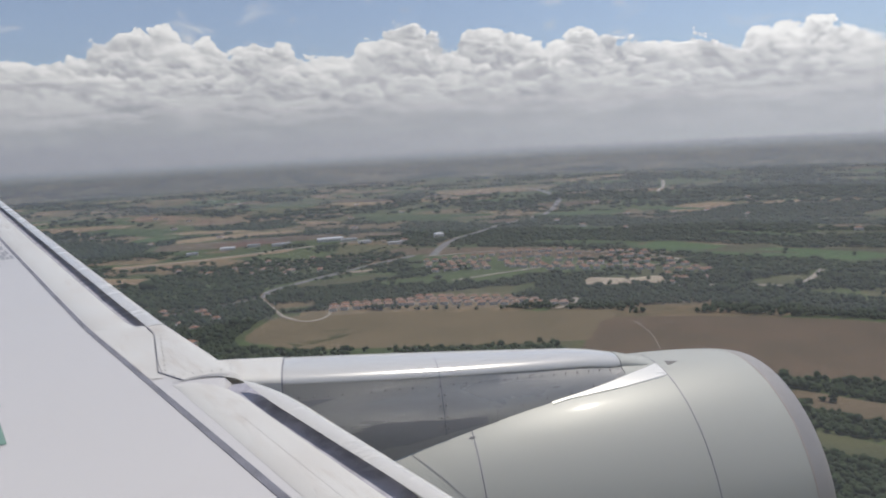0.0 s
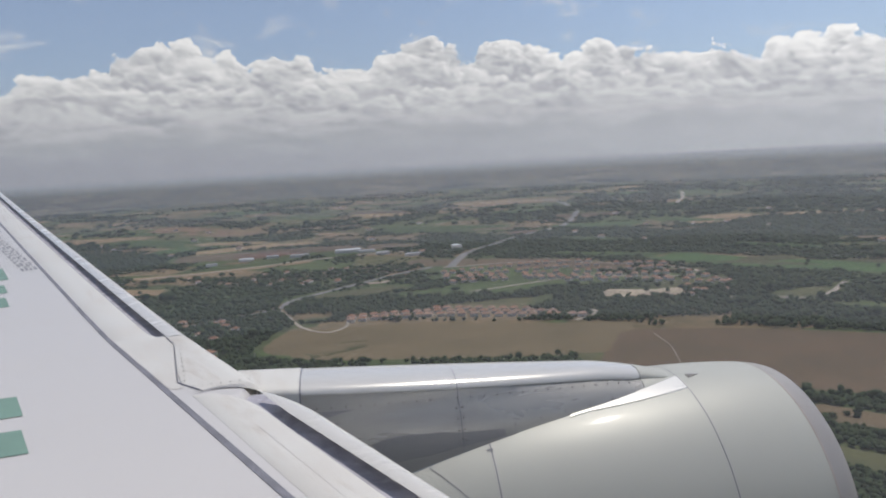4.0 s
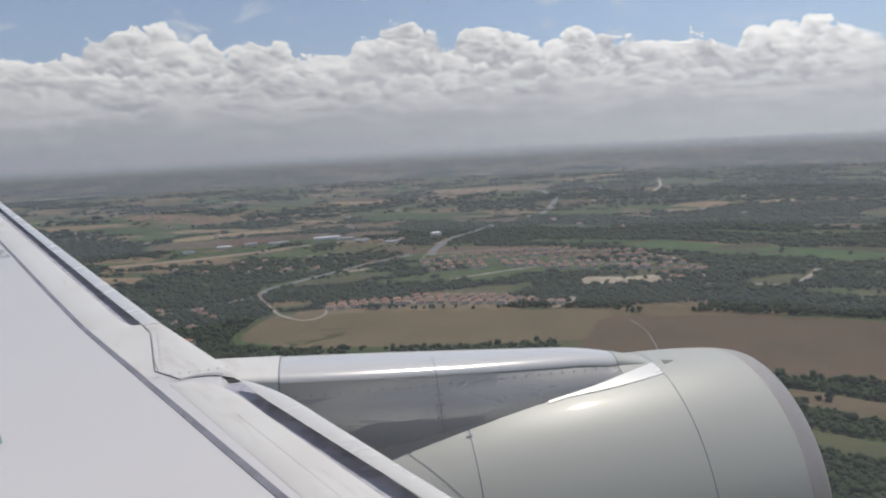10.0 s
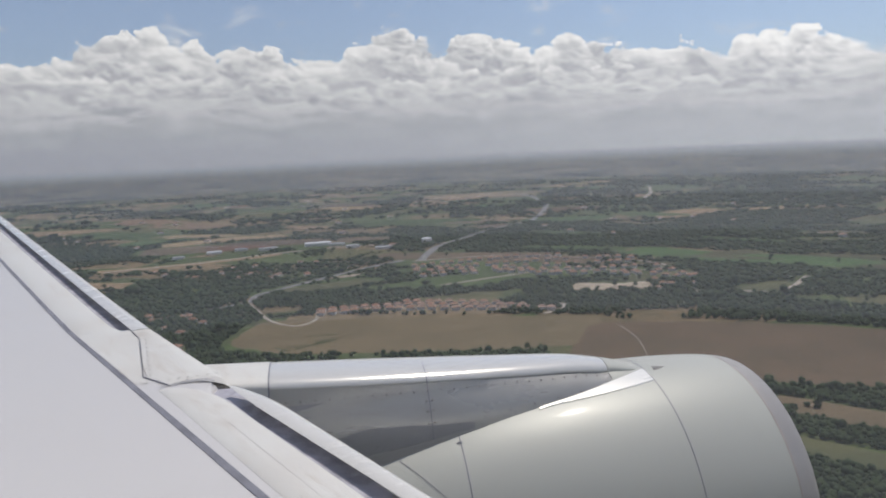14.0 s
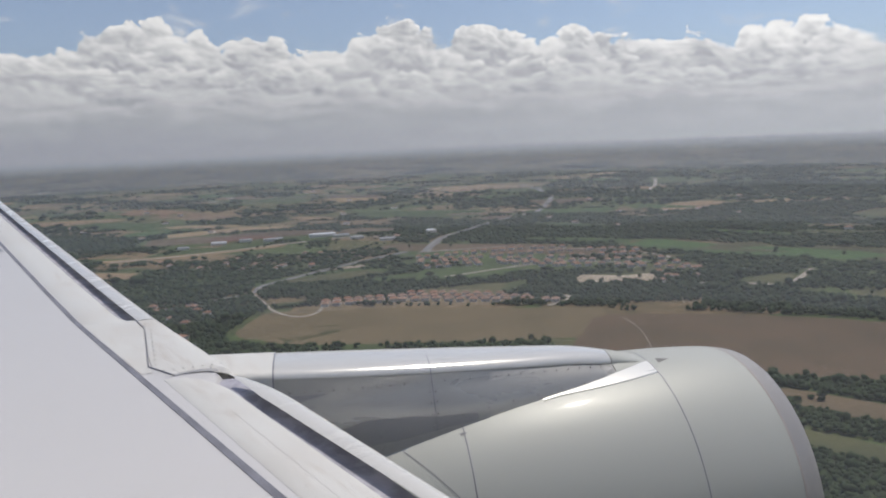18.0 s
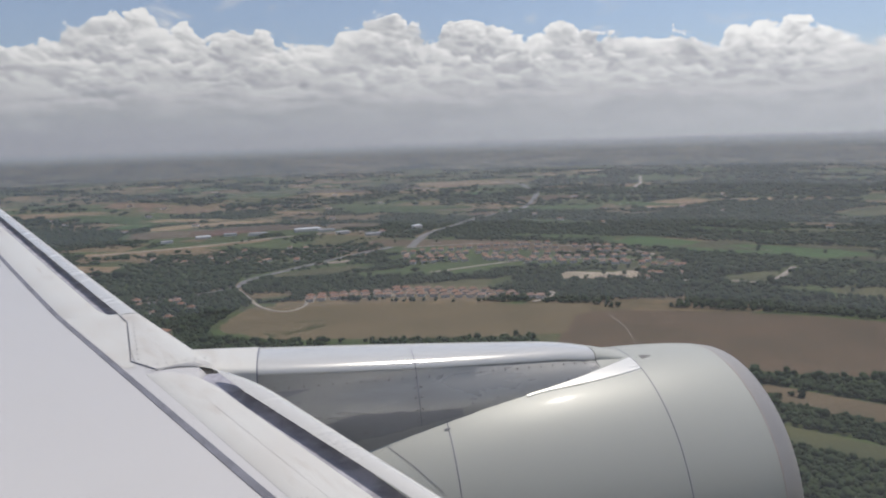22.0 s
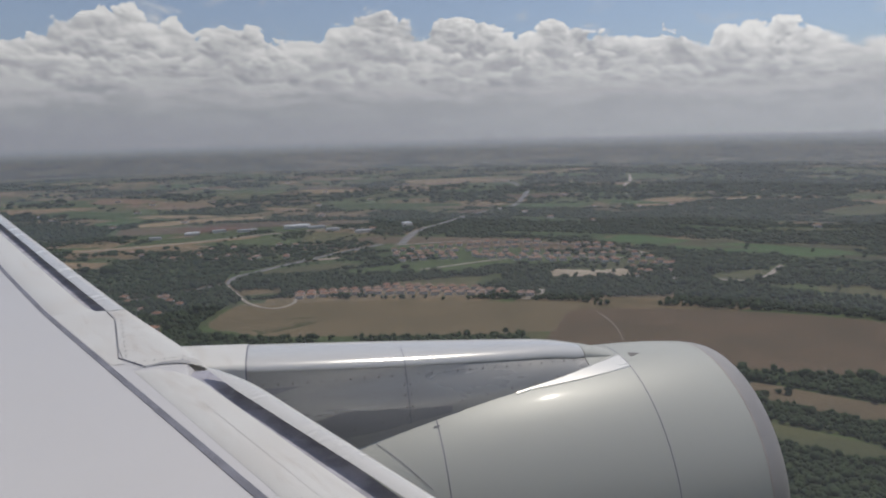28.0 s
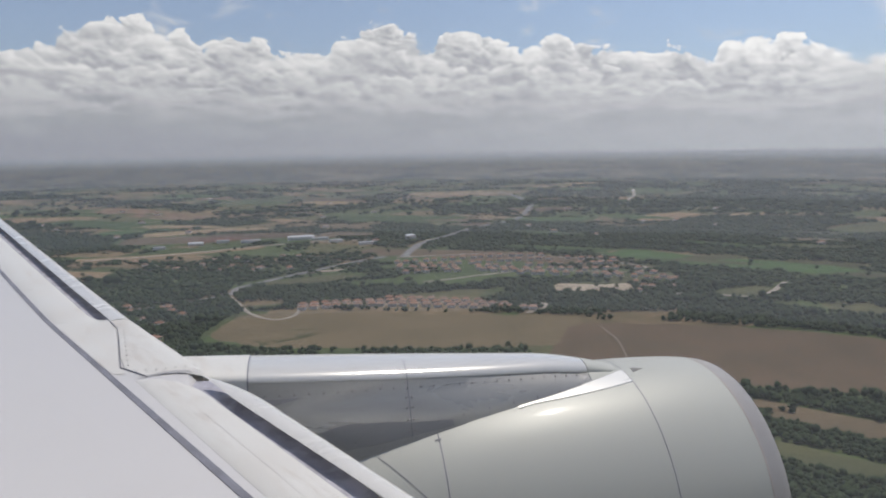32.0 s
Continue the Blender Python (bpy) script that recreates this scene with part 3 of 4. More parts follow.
for s0, s1, v0, v1 in ((-0.27, 0.02, 0.152, 0.172), (-0.2, -0.05, 0.140, 0.150)):
    bm = bmesh.new()
    grid(bm, lambda s, k: pylon_section(s, v1 - (v1 - v0) * k * (s1 - s) / (s1 - s0), 0.0028), steps(s0, s1, 8), [0, 1])
    on_engine("dark_smear", bm, PYLON_DARK, "dark streak on the pylon side", parent=beam)
bm = bmesh.new()
grid(bm, lambda s, k: pylon_section(s, 0.205 + 0.004 * k, 0.003), steps(0.75, 1.8, 16), [0, 1])
on_engine("top_seam", bm, SEALANT, soft=False, parent=beam)


# ---------- fuselage and cabin window ----------
def tube(name, radius, mat, label, hole):
    bm = bmesh.new()
    n = 180
    xs = [-9, -6, -3, -1.5, -0.7] + steps(-hole, hole, 4) + [0.7, 1.5, 3, 6, 9]

    def fn(x, k):
        a = 2 * math.pi * k / n
        return Vector((x, -1.86 + radius * math.cos(a), -0.45 + radius * math.sin(a)))

    rows = grid(bm, fn, xs, range(n + 1))
    gone = [f for f in bm.faces if abs(f.calc_center_median().x) < hole and abs(f.calc_center_median().z) < 0.24
            and f.calc_center_median().y > -0.5]
    bmesh.ops.delete(bm, geom=gone, context="FACES")
    ob = part(name, bm, mat, None)
    ob.location = AIR
    return tagged(ob, label, "fuselage", kind="structure")


tube("wall_fuselage", 2.02, FUSELAGE, "white outer skin of the airliner fuselage", 0.17)
tube("wall_cabin", 1.94, CABIN, "pale grey cabin lining round the window", 0.17)
bm = bmesh.new()
grid(bm, lambda k, j: Vector((0.168 * (1 if k in (0, 1, 4) else -1), 0.0 + 0.13 * j, 0.235 * (1 if k in (1, 2) else -1))), range(5), [0, 1])
win = part("window_1", bm, CABIN, None, soft=False)
win.location = AIR
tagged(win, "grey reveal of the cabin window with a dusty pane", "window", kind="structure")


def dusty_pane():
    m = bpy.data.materials.new("dusty_acrylic")
    m.use_nodes = True
    n = Tree(m.node_tree)
    co = place(n)
    smear = n.noise(co, 9.0, 5.0, 0.6, 0.5)
    f = n.math("MULTIPLY_ADD", smear, 0.012, 0.018)
    t = n.node("ShaderNodeBsdfTransparent")
    q = n.node("ShaderNodeBsdfTranslucent")
    q.inputs[0].default_value = (0.80, 0.78, 0.78, 1)
    mx = n.node("ShaderNodeMixShader")
    n.link(f, mx.inputs[0])
    n.link(t.outputs[0], mx.inputs[1])
    n.link(q.outputs[0], mx.inputs[2])
    out = n.node("ShaderNodeOutputMaterial")
    n.link(mx.outputs[0], out.inputs[0])
    return m


bm = bmesh.new()
box(bm, (0, 0.088, 0), (0.33, 0.004, 0.46))
pane = part("pane", bm, dusty_pane(), win, "clear acrylic pane, slightly dusty", soft=False)
pane.visible_shadow = False


# ---------- the plain below ----------
def ground_z(x, y):
    """Low swells of the plain."""
    r = math.hypot(x, y)
    k = min(1.0, r / 500.0)
    return k * (3.0 * math.sin(x * 0.0041 + 1.3) * math.cos(y * 0.0033) + 2.0 * math.sin((x + y) * 0.0083) + 1.2 * math.sin(y * 0.013 - x * 0.006))


def ground_np(x, y):
    k = np.minimum(1.0, np.hypot(x, y) / 500.0)
    return k * (3.0 * np.sin(x * 0.0041 + 1.3) * np.cos(y * 0.0033) + 2.0 * np.sin((x + y) * 0.0083) + 1.2 * np.sin(y * 0.013 - x * 0.006))


def land(name, stops, patch=0.006, rough=0.95, rows_at=0.0):
    """Open land: a patchwork of plots, mottled at two scales."""
    m, n, b = material(name, rough, spec=0.1)
    co = place(n)
    warp = n.noise(co, 0.004, 3.0, 0.5)
    add = n.node("ShaderNodeVectorMath", operation="ADD")
    n.link(co, add.inputs[0])
    n.link(n.xyz(n.math("MULTIPLY_ADD", warp, 160.0, -80.0), n.math("MULTIPLY_ADD", warp, -120.0, 60.0), 0.0), add.inputs[1])
    mp = n.node("ShaderNodeMapping")
    mp.inputs["Rotation"].default_value = (0, 0, 0.35)
    mp.inputs["Scale"].default_value = (0.7, 1.25, 0.0)
    n.link(add.outputs[0], mp.inputs[0])
    v = n.voronoi(mp.outputs[0], patch)
    sep = n.node("ShaderNodeSeparateColor")
    n.link(v.outputs["Color"], sep.inputs[0])
    c = n.ramp(sep.outputs[0], stops, True)
    mottle = n.noise(co, 0.03, 5.0, 0.65)
    fine = n.noise(co, 0.22, 4.0, 0.7)
    c = n.mix(n.math("MULTIPLY", n.smooth(mottle, 0.35, 0.7), 0.55), c, (0.052, 0.062, 0.034))
    c = n.mix(n.math("MULTIPLY", n.smooth(fine, 0.4, 0.75), 0.4), c, n.mix(0.5, c, (0.02, 0.025, 0.015)))
    n.put(b.inputs["Base Color"], c)
    bump(n, b, fine, 0.6, 2.0)
    return m


def crop(name, colour, dark, line=0.0, turn=0.0):
    """One field: even soil or crop with tractor lines and blotches."""
    m, n, b = material(name, 0.95, spec=0.1)
    co = place(n)
    mp = n.node("ShaderNodeMapping")
    mp.inputs["Rotation"].default_value = (0, 0, turn)
    mp.inputs["Scale"].default_value = (0.012, 0.16, 0.1)
    n.link(co, mp.inputs[0])
    streak = n.noise(mp.outputs[0], 1.0, 4.0, 0.6, 0.3)
    blotch = n.noise(co, 0.011, 5.0, 0.6)
    fine = n.noise(co, 0.3, 3.0, 0.7)
    rnd = n.node("ShaderNodeObjectInfo").outputs["Random"]
    c = n.mix(n.smooth(blotch, 0.32, 0.72), colour, dark)
    c = n.mix(n.math("MULTIPLY", n.smooth(streak, 0.4, 0.7), 0.4), c, dark)
    c = n.mix(n.math("MULTIPLY", fine, 0.25), c, n.mix(0.6, c, (0.03, 0.03, 0.02)))
    hsv = n.node("ShaderNodeHueSaturation")
    n.put(hsv.inputs["Value"], n.math("MULTIPLY_ADD", rnd, 0.4, 0.78))
    n.put(hsv.inputs["Hue"], n.math("MULTIPLY_ADD", rnd, 0.03, 0.485))
    n.put(hsv.inputs["Color"], c)
    n.put(b.inputs["Base Color"], hsv.outputs[0])
    bump(n, b, fine, 0.4, 0.6)
    return m


LAND = land("open_land", [(0.0, (0.078, 0.095, 0.038)), (0.22, (0.118, 0.112, 0.052)), (0.38, (0.066, 0.094, 0.034)),
                          (0.55, (0.18, 0.130, 0.075)), (0.68, (0.085, 0.112, 0.042)), (0.84, (0.23, 0.165, 0.098)), (0.92, (0.075, 0.108, 0.037))])
SOIL = crop("bare_brown_soil", (0.162, 0.119, 0.075), (0.118, 0.092, 0.057))
TAN = crop("tan_field_soil", (0.168, 0.126, 0.077), (0.128, 0.10, 0.06), turn=0.9)
STUBBLE = crop("dry_stubble", (0.30, 0.21, 0.125), (0.20, 0.145, 0.09), turn=0.5)
GRASS = crop("green_pasture", (0.064, 0.108, 0.034), (0.050, 0.080, 0.028))
RED_SOIL = crop("red_brown_soil", (0.20, 0.115, 0.07), (0.15, 0.09, 0.06), turn=0.3)
OLIVE = crop("olive_rough_grass", (0.098, 0.094, 0.046), (0.066, 0.070, 0.035), turn=0.8)
PALE = crop("pale_quarried_earth", (0.44, 0.37, 0.29), (0.27, 0.21, 0.155), turn=0.2)
ROAD = plain("worn_asphalt", (0.155, 0.15, 0.145), 0.85, var=0.2, scale=0.05)
TRACK = plain("pale_dirt_track", (0.30, 0.26, 0.21), 0.95, var=0.2, scale=0.05)
WALLS = plain("pale_render_wall", (0.66, 0.61, 0.54), 0.85, var=0.15, scale=0.4)
SHEET = plain("pale_sheet_roof", (0.62, 0.63, 0.65), 0.45, var=0.08, scale=0.2)
GREY_SHEET = plain("grey_sheet_roof", (0.30, 0.30, 0.31), 0.6, var=0.12, scale=0.2)
PANE = plain("dark_window_glass", (0.03, 0.035, 0.04), 0.15)


def tiled():
    m, n, b = material("clay_roof_tiles", 0.85, spec=0.2)
    rnd = n.node("ShaderNodeObjectInfo").outputs["Random"]
    c = n.ramp(rnd, [(0.0, (0.30, 0.15, 0.09)), (0.4, (0.36, 0.20, 0.13)), (0.7, (0.26, 0.16, 0.11)), (1.0, (0.40, 0.26, 0.19))])
    co = place(n)
    w = n.node("ShaderNodeTexWave")
    w.inputs["Scale"].default_value = 1.2
    n.link(co, w.inputs[0])
    c = n.mix(n.math("MULTIPLY", n.noise(co, 0.8, 4.0, 0.6), 0.5), c, (0.16, 0.11, 0.08))
    n.put(b.inputs["Base Color"], c)
    bump(n, b, w.outputs[1], 0.4, 0.08)
    return m


TILES = tiled()


def leaves(name, a, b_, c_):
    m, n, b = material(name, 0.9, spec=0.15)
    rnd = n.node("ShaderNodeNewGeometry").outputs["Random Per Island"]
    co = place(n)
    f = n.noise(co, 0.35, 4.0, 0.7)
    c = n.ramp(rnd, [(0.0, a), (0.5, b_), (1.0, c_)])
    c = n.mix(n.smooth(f, 0.35, 0.7), c, n.mix(0.55, c, (0.012, 0.017, 0.008)))
    n.put(b.inputs["Base Color"], c)
    bump(n, b, n.noise(co, 0.9, 3.0, 0.7), 0.4, 0.6)
    return m


LEAF = leaves("tree_leaves", (0.028, 0.047, 0.015), (0.037, 0.060, 0.019), (0.050, 0.070, 0.025))
FAR_LEAF = leaves("far_tree_leaves", (0.028, 0.046, 0.017), (0.036, 0.057, 0.021), (0.046, 0.066, 0.026))
BARK = plain("tree_bark", (0.12, 0.09, 0.065), 0.95)

# one sheet of ground out to the horizon
bm = bmesh.new()
radii = [0.0] + [40 * 1.045 ** i for i in range(110) if 40 * 1.045 ** i < 4880] + [4890]
grid(bm, lambda r, a: Vector((r * math.sin(a), r * math.cos(a), ground_z(r * math.sin(a), r * math.cos(a)))), radii, steps(-math.pi, math.pi, 160))
bmesh.ops.remove_doubles(bm, verts=bm.verts, dist=0.01)
g = part("ground", bm, LAND)
tagged(g, "wide dry plain, a patchwork of plots and scrub", "ground", kind="structure")

# far distance, past the end of the sheet: glowing ring, haze in its colour
def distance():
    m = bpy.data.materials.new("far_haze_glow")
    m.use_nodes = True
    n = Tree(m.node_tree)
    co = place(n)
    sep = n.node("ShaderNodeSeparateXYZ")
    n.link(co, sep.inputs[0])
    az = n.math("ARCTAN2", sep.outputs[0], sep.outputs[1])
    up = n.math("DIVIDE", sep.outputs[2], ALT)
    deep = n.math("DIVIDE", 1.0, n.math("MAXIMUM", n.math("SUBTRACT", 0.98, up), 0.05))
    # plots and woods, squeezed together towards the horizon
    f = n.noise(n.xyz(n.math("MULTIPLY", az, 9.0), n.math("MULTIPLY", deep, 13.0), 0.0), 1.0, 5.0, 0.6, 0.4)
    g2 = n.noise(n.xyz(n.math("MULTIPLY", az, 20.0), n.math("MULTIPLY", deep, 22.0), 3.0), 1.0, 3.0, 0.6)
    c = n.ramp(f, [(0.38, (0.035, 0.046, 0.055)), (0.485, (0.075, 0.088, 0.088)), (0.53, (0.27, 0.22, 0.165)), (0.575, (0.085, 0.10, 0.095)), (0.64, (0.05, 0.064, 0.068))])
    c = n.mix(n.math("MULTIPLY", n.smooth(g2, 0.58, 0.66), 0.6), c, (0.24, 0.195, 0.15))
    # haze painted in as a fade to pale blue-grey towards the top
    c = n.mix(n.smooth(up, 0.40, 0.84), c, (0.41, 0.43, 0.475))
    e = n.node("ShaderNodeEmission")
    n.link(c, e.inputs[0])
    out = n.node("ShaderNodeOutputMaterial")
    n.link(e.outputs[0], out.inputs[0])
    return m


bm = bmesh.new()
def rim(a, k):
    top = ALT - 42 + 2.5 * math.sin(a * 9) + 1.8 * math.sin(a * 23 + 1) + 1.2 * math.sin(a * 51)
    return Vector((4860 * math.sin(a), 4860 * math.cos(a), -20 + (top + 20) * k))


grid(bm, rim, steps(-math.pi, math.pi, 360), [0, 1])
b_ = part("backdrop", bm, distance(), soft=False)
tagged(b_, "far plain on the horizon, painted hazy and glowing", "backdrop", kind="structure")


# haze imitated by thin whitish see-through shells, denser near the ground
def haze_material(name, share):
    m = bpy.data.materials.new(name)
    m.use_nodes = True
    n = Tree(m.node_tree)
    sep = n.node("ShaderNodeSeparateXYZ")
    n.link(place(n), sep.inputs[0])
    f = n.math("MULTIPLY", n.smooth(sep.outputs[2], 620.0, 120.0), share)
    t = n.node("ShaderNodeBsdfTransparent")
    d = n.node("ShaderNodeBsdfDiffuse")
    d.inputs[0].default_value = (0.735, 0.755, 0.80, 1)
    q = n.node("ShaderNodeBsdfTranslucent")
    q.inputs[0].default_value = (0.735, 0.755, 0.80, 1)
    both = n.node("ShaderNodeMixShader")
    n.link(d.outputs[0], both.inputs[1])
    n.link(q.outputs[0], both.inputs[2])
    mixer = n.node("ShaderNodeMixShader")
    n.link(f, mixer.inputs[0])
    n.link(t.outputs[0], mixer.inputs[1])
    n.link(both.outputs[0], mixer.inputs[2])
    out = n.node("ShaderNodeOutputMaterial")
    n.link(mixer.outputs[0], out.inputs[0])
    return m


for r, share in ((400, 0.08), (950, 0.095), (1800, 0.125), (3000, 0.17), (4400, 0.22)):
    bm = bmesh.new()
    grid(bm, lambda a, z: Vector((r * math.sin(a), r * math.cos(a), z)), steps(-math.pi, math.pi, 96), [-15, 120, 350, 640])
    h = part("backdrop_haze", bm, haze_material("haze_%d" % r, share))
    tagged(h, "thin see-through shell imitating haze", "haze", kind="structure")


# ---------- fields ----------
FIELDS = []  # centre, half length, half width, turn: kept clear of trees


def field(name, x, y, length, width, deg, mat, label, seed, ragged=0.06, clear=True, lift=0.35, squareness=4.0):
    rng_ = random.Random(seed)
    ph = [rng_.uniform(0, 6.28) for _ in range(6)]
    ca, sa = math.cos(radians(deg)), math.sin(radians(deg))
    bm = bmesh.new()
    n, rings = 64, 5
    rows = []
    for k in range(rings + 1):
        row = []
        for i in range(n):
            a = 2 * math.pi * i / n
            e = 2.0 / squareness
            u = math.copysign(abs(math.cos(a)) ** e, math.cos(a)) * length / 2
            v = math.copysign(abs(math.sin(a)) ** e, math.sin(a)) * width / 2
            s = 1 + ragged * (math.sin(2 * a + ph[0]) + 0.7 * math.sin(3 * a + ph[1]) + 0.5 * math.sin(5 * a + ph[2]) + 0.35 * math.sin(9 * a + ph[3]) + 0.25 * math.sin(17 * a + ph[4]))
            s *= max(0.01, k / rings)
            px, py = x + (u * ca - v * sa) * s, y + (u * sa + v * ca) * s
            row.append(bm.verts.new((px - x, py - y, ground_z(px, py) + (lift if k < rings else -0.3) - ground_z(x, y))))
        rows.append(row)
    for a, b in zip(rows, rows[1:]):
        for i in range(n):
            j = (i + 1) % n
            bm.faces.new((a[i], a[j], b[j], b[i]))
    bm.faces.new(rows[0])
    ob = part(name, bm, mat)
    ob.location = (x, y, ground_z(x, y))
    tagged(ob, label, "field", "fields of the plain", "structure")
    if clear:
        FIELDS.append((x, y, length / 2, width / 2, ca, sa))
    return ob


field("tan_field", 128, 842, 480, 195, -18, TAN, "wide dry tan field with tractor marks", 1, 0.045)
field("brown_field", 448, 654, 410, 240, -28, SOIL, "wide bare brown field with tractor marks", 2, 0.04, lift=0.55)
field("olive_field", 352, 408, 110, 34, -55, OLIVE, "rough olive field between dark woods", 3, 0.05)
field("brown_field", 404, 466, 130, 46, -52, SOIL, "narrow bare brown field between woods", 31, 0.05)
field("green_field", 770, 1180, 470, 150, -52, GRASS, "long green pasture beside the woods", 4, 0.06)
field("green_field", 560, 1420, 260, 70, -40, GRASS, "long green pasture beside the woods", 5, 0.06)
field("dry_field", -300, 1580, 560, 46, 9, STUBBLE, "narrow strip of dry stubble", 6, 0.05)
field("quarry_clearing", 455, 1018, 120, 70, -18, PALE, "pale dug-out clearing in the woods", 7, 0.17, lift=0.8)
field("pale_clearing", 50, 1302, 70, 22, 8, PALE, "small pale earth clearing", 8, 0.15, lift=0.6)
field("dry_field", -520, 2650, 760, 190, -48, STUBBLE, "dry tawny stubble field", 9, 0.08)
field("green_field", -560, 2280, 700, 150, -38, GRASS, "green pasture among hedges", 10, 0.08)
field("dry_field", 820, 3250, 620, 420, 20, STUBBLE, "dry tawny stubble field", 11, 0.1)
field("olive_field", 30, 1210, 190, 80, 20, OLIVE, "rough olive field on a low rise", 12, 0.1)
field("olive_field", 10, 860, 130, 60, 30, OLIVE, "rough olive field by the village", 13, 0.1)
field("green_field", 330, 2150, 420, 240, -25, GRASS, "green pasture among hedges", 14, 0.1)
field("red_field", 640, 900, 110, 60, 10, OLIVE, "rough olive field by a track", 15, 0.1)

KINDS = [("dry_field", STUBBLE, "dry tawny stubble field"), ("green_field", GRASS, "green pasture among hedges"),
         ("olive_field", OLIVE, "rough olive field among woods"), ("brown_field", SOIL, "bare brown field among hedges"),
         ("red_field", RED_SOIL, "red-brown ploughed field")]
DARK_WOODS = [(600, 1650, 330, 330), (1150, 1500, 380, 420), (1700, 2300, 520, 420), (-330, 1180, 240, 170), (-900, 1900, 300, 200)]


def inside_oval(x, y, cx, cy, rx, ry):
    return ((x - cx) / rx) ** 2 + ((y - cy) / ry) ** 2 < 1


rng = random.Random(11)
made = 0
while made < 190:
    a = radians(rng.uniform(-34, 56))
    r = math.sqrt(rng.uniform(1350 ** 2, 4500 ** 2))
    x, y = r * math.sin(a), r * math.cos(a)
    L, W = rng.uniform(120, 420) * (0.6 + r / 4000), rng.uniform(50, 130) * (0.6 + r / 4000)
    if any(math.hypot(x - f[0], y - f[1]) < 0.5 * (f[2] + L / 2) for f in FIELDS):
        made += 0.25
        continue
    east = a > 0.12
    if any(inside_oval(x, y, *w) for w in DARK_WOODS) or (east and rng.random() < 0.5):
        made += 0.3
        continue
    k = rng.choices(range(5), (3, 3, 5, 3, 2) if east else (8, 3, 3, 4, 2))[0]
    nm, mat, lab = KINDS[k]
    field(nm, x, y, L, W, rng.gauss(-12, 22), mat, lab, rng.random(), 0.1, lift=0.45, squareness=rng.uniform(2.4, 4))
    made += 1

# small clearings among the eastern woods
rng = random.Random(17)
for i in range(34):
    a, r = radians(rng.uniform(14, 48)), rng.uniform(1180, 2900)
    k = rng.choices((1, 2, 3), (2, 6, 2))[0]
    nm, mat, lab = KINDS[k]
    field(nm, r * math.sin(a), r * math.cos(a), rng.uniform(70, 230), rng.uniform(28, 80), rng.gauss(-30, 25), mat, lab.replace("hedges", "woods"), rng.random(), 0.13,
          lift=0.4 + 0.01 * i, squareness=rng.uniform(2.2, 3))


# ---------- roads ----------
def ribbon(name, pts, width, mat, label, lift=0.7, category="road"):
    """A smooth strip through a few bends."""
    P = [Vector(p) for p in pts]
    P = [P[0] * 2 - P[1]] + P + [P[-1] * 2 - P[-2]]
    line = []
    for i in range(1, len(P) - 2):
        for k in range(12):
            t = k / 12
            line.append(0.5 * ((2 * P[i]) + (P[i + 1] - P[i - 1]) * t + (2 * P[i - 1] - 5 * P[i] + 4 * P[i + 1] - P[i + 2]) * t * t
                               + (3 * P[i] - P[i - 1] - 3 * P[i + 1] + P[i + 2]) * t ** 3))
    line.append(P[-2])
    bm = bmesh.new()
    rows = []
    for i, p in enumerate(line):
        d = (line[min(i + 1, len(line) - 1)] - line[max(i - 1, 0)]).normalized()
        o = Vector((-d.y, d.x)) * width / 2
        rows.append([bm.verts.new((q.x, q.y, ground_z(q.x, q.y) + h)) for q, h in ((p - o * 1.15, -0.2), (p - o, lift), (p + o, lift), (p + o * 1.15, -0.2))])
        ROAD_POINTS.append((p.x, p.y, width))
    for a, b in zip(rows, rows[1:]):
        for j in range(3):
            bm.faces.new((a[j], a[j + 1], b[j + 1], b[j]))
    ob = part(name, bm, mat)
    return tagged(ob, label, category, kind="structure")


ROAD_POINTS = []
ribbon("road_main", [(180, 1420), (70, 1345), (-16, 1262), (-88, 1165), (-104, 1101), (-190, 1040), (-330, 980)], 11, ROAD, "grey country road winding through the woods")
ribbon("road_branch", [(-104, 1110), (-81, 1030), (-60, 965), (-30, 930), (-5, 945), (5, 990)], 4.5, TRACK, "pale lane to the housing estate")
ribbon("road_far", [(215, 1400), (250, 1499), (293, 1594), (436, 1793), (662, 2065), (893, 2606), (980, 3300)], 17, ROAD, "grey main road to the far plain")
ribbon("road_hill", [(1250, 2500), (1337, 2655), (1480, 2900), (1653, 3243)], 13, TRACK, "pale road climbing in the distance")
ribbon("track", [(500, 950), (556, 923), (602, 896), (640, 872), (681, 895), (740, 945)], 7, TRACK, "pale dirt track by the woods")
ribbon("estate_road", [(5, 990), (93, 985), (199, 990), (300, 960), (345, 940), (330, 905), (300, 888)], 6, TRACK, "pale estate road between the houses")
ribbon("estate_road", [(206, 1140), (330, 1170), (430, 1175), (560, 1110), (612, 1150), (560, 1250), (470, 1310), (370, 1385), (200, 1400)], 6, TRACK, "pale estate road between the houses")
ribbon("field_track", [(360, 780), (352, 720), (330, 650)], 0.8, TRACK, "thin farm track across the field")
ribbon("farm_road", [(-420, 1545), (-250, 1590), (-60, 1640), (120, 1660), (330, 1640)], 9, TRACK, "pale farm road past sheds")


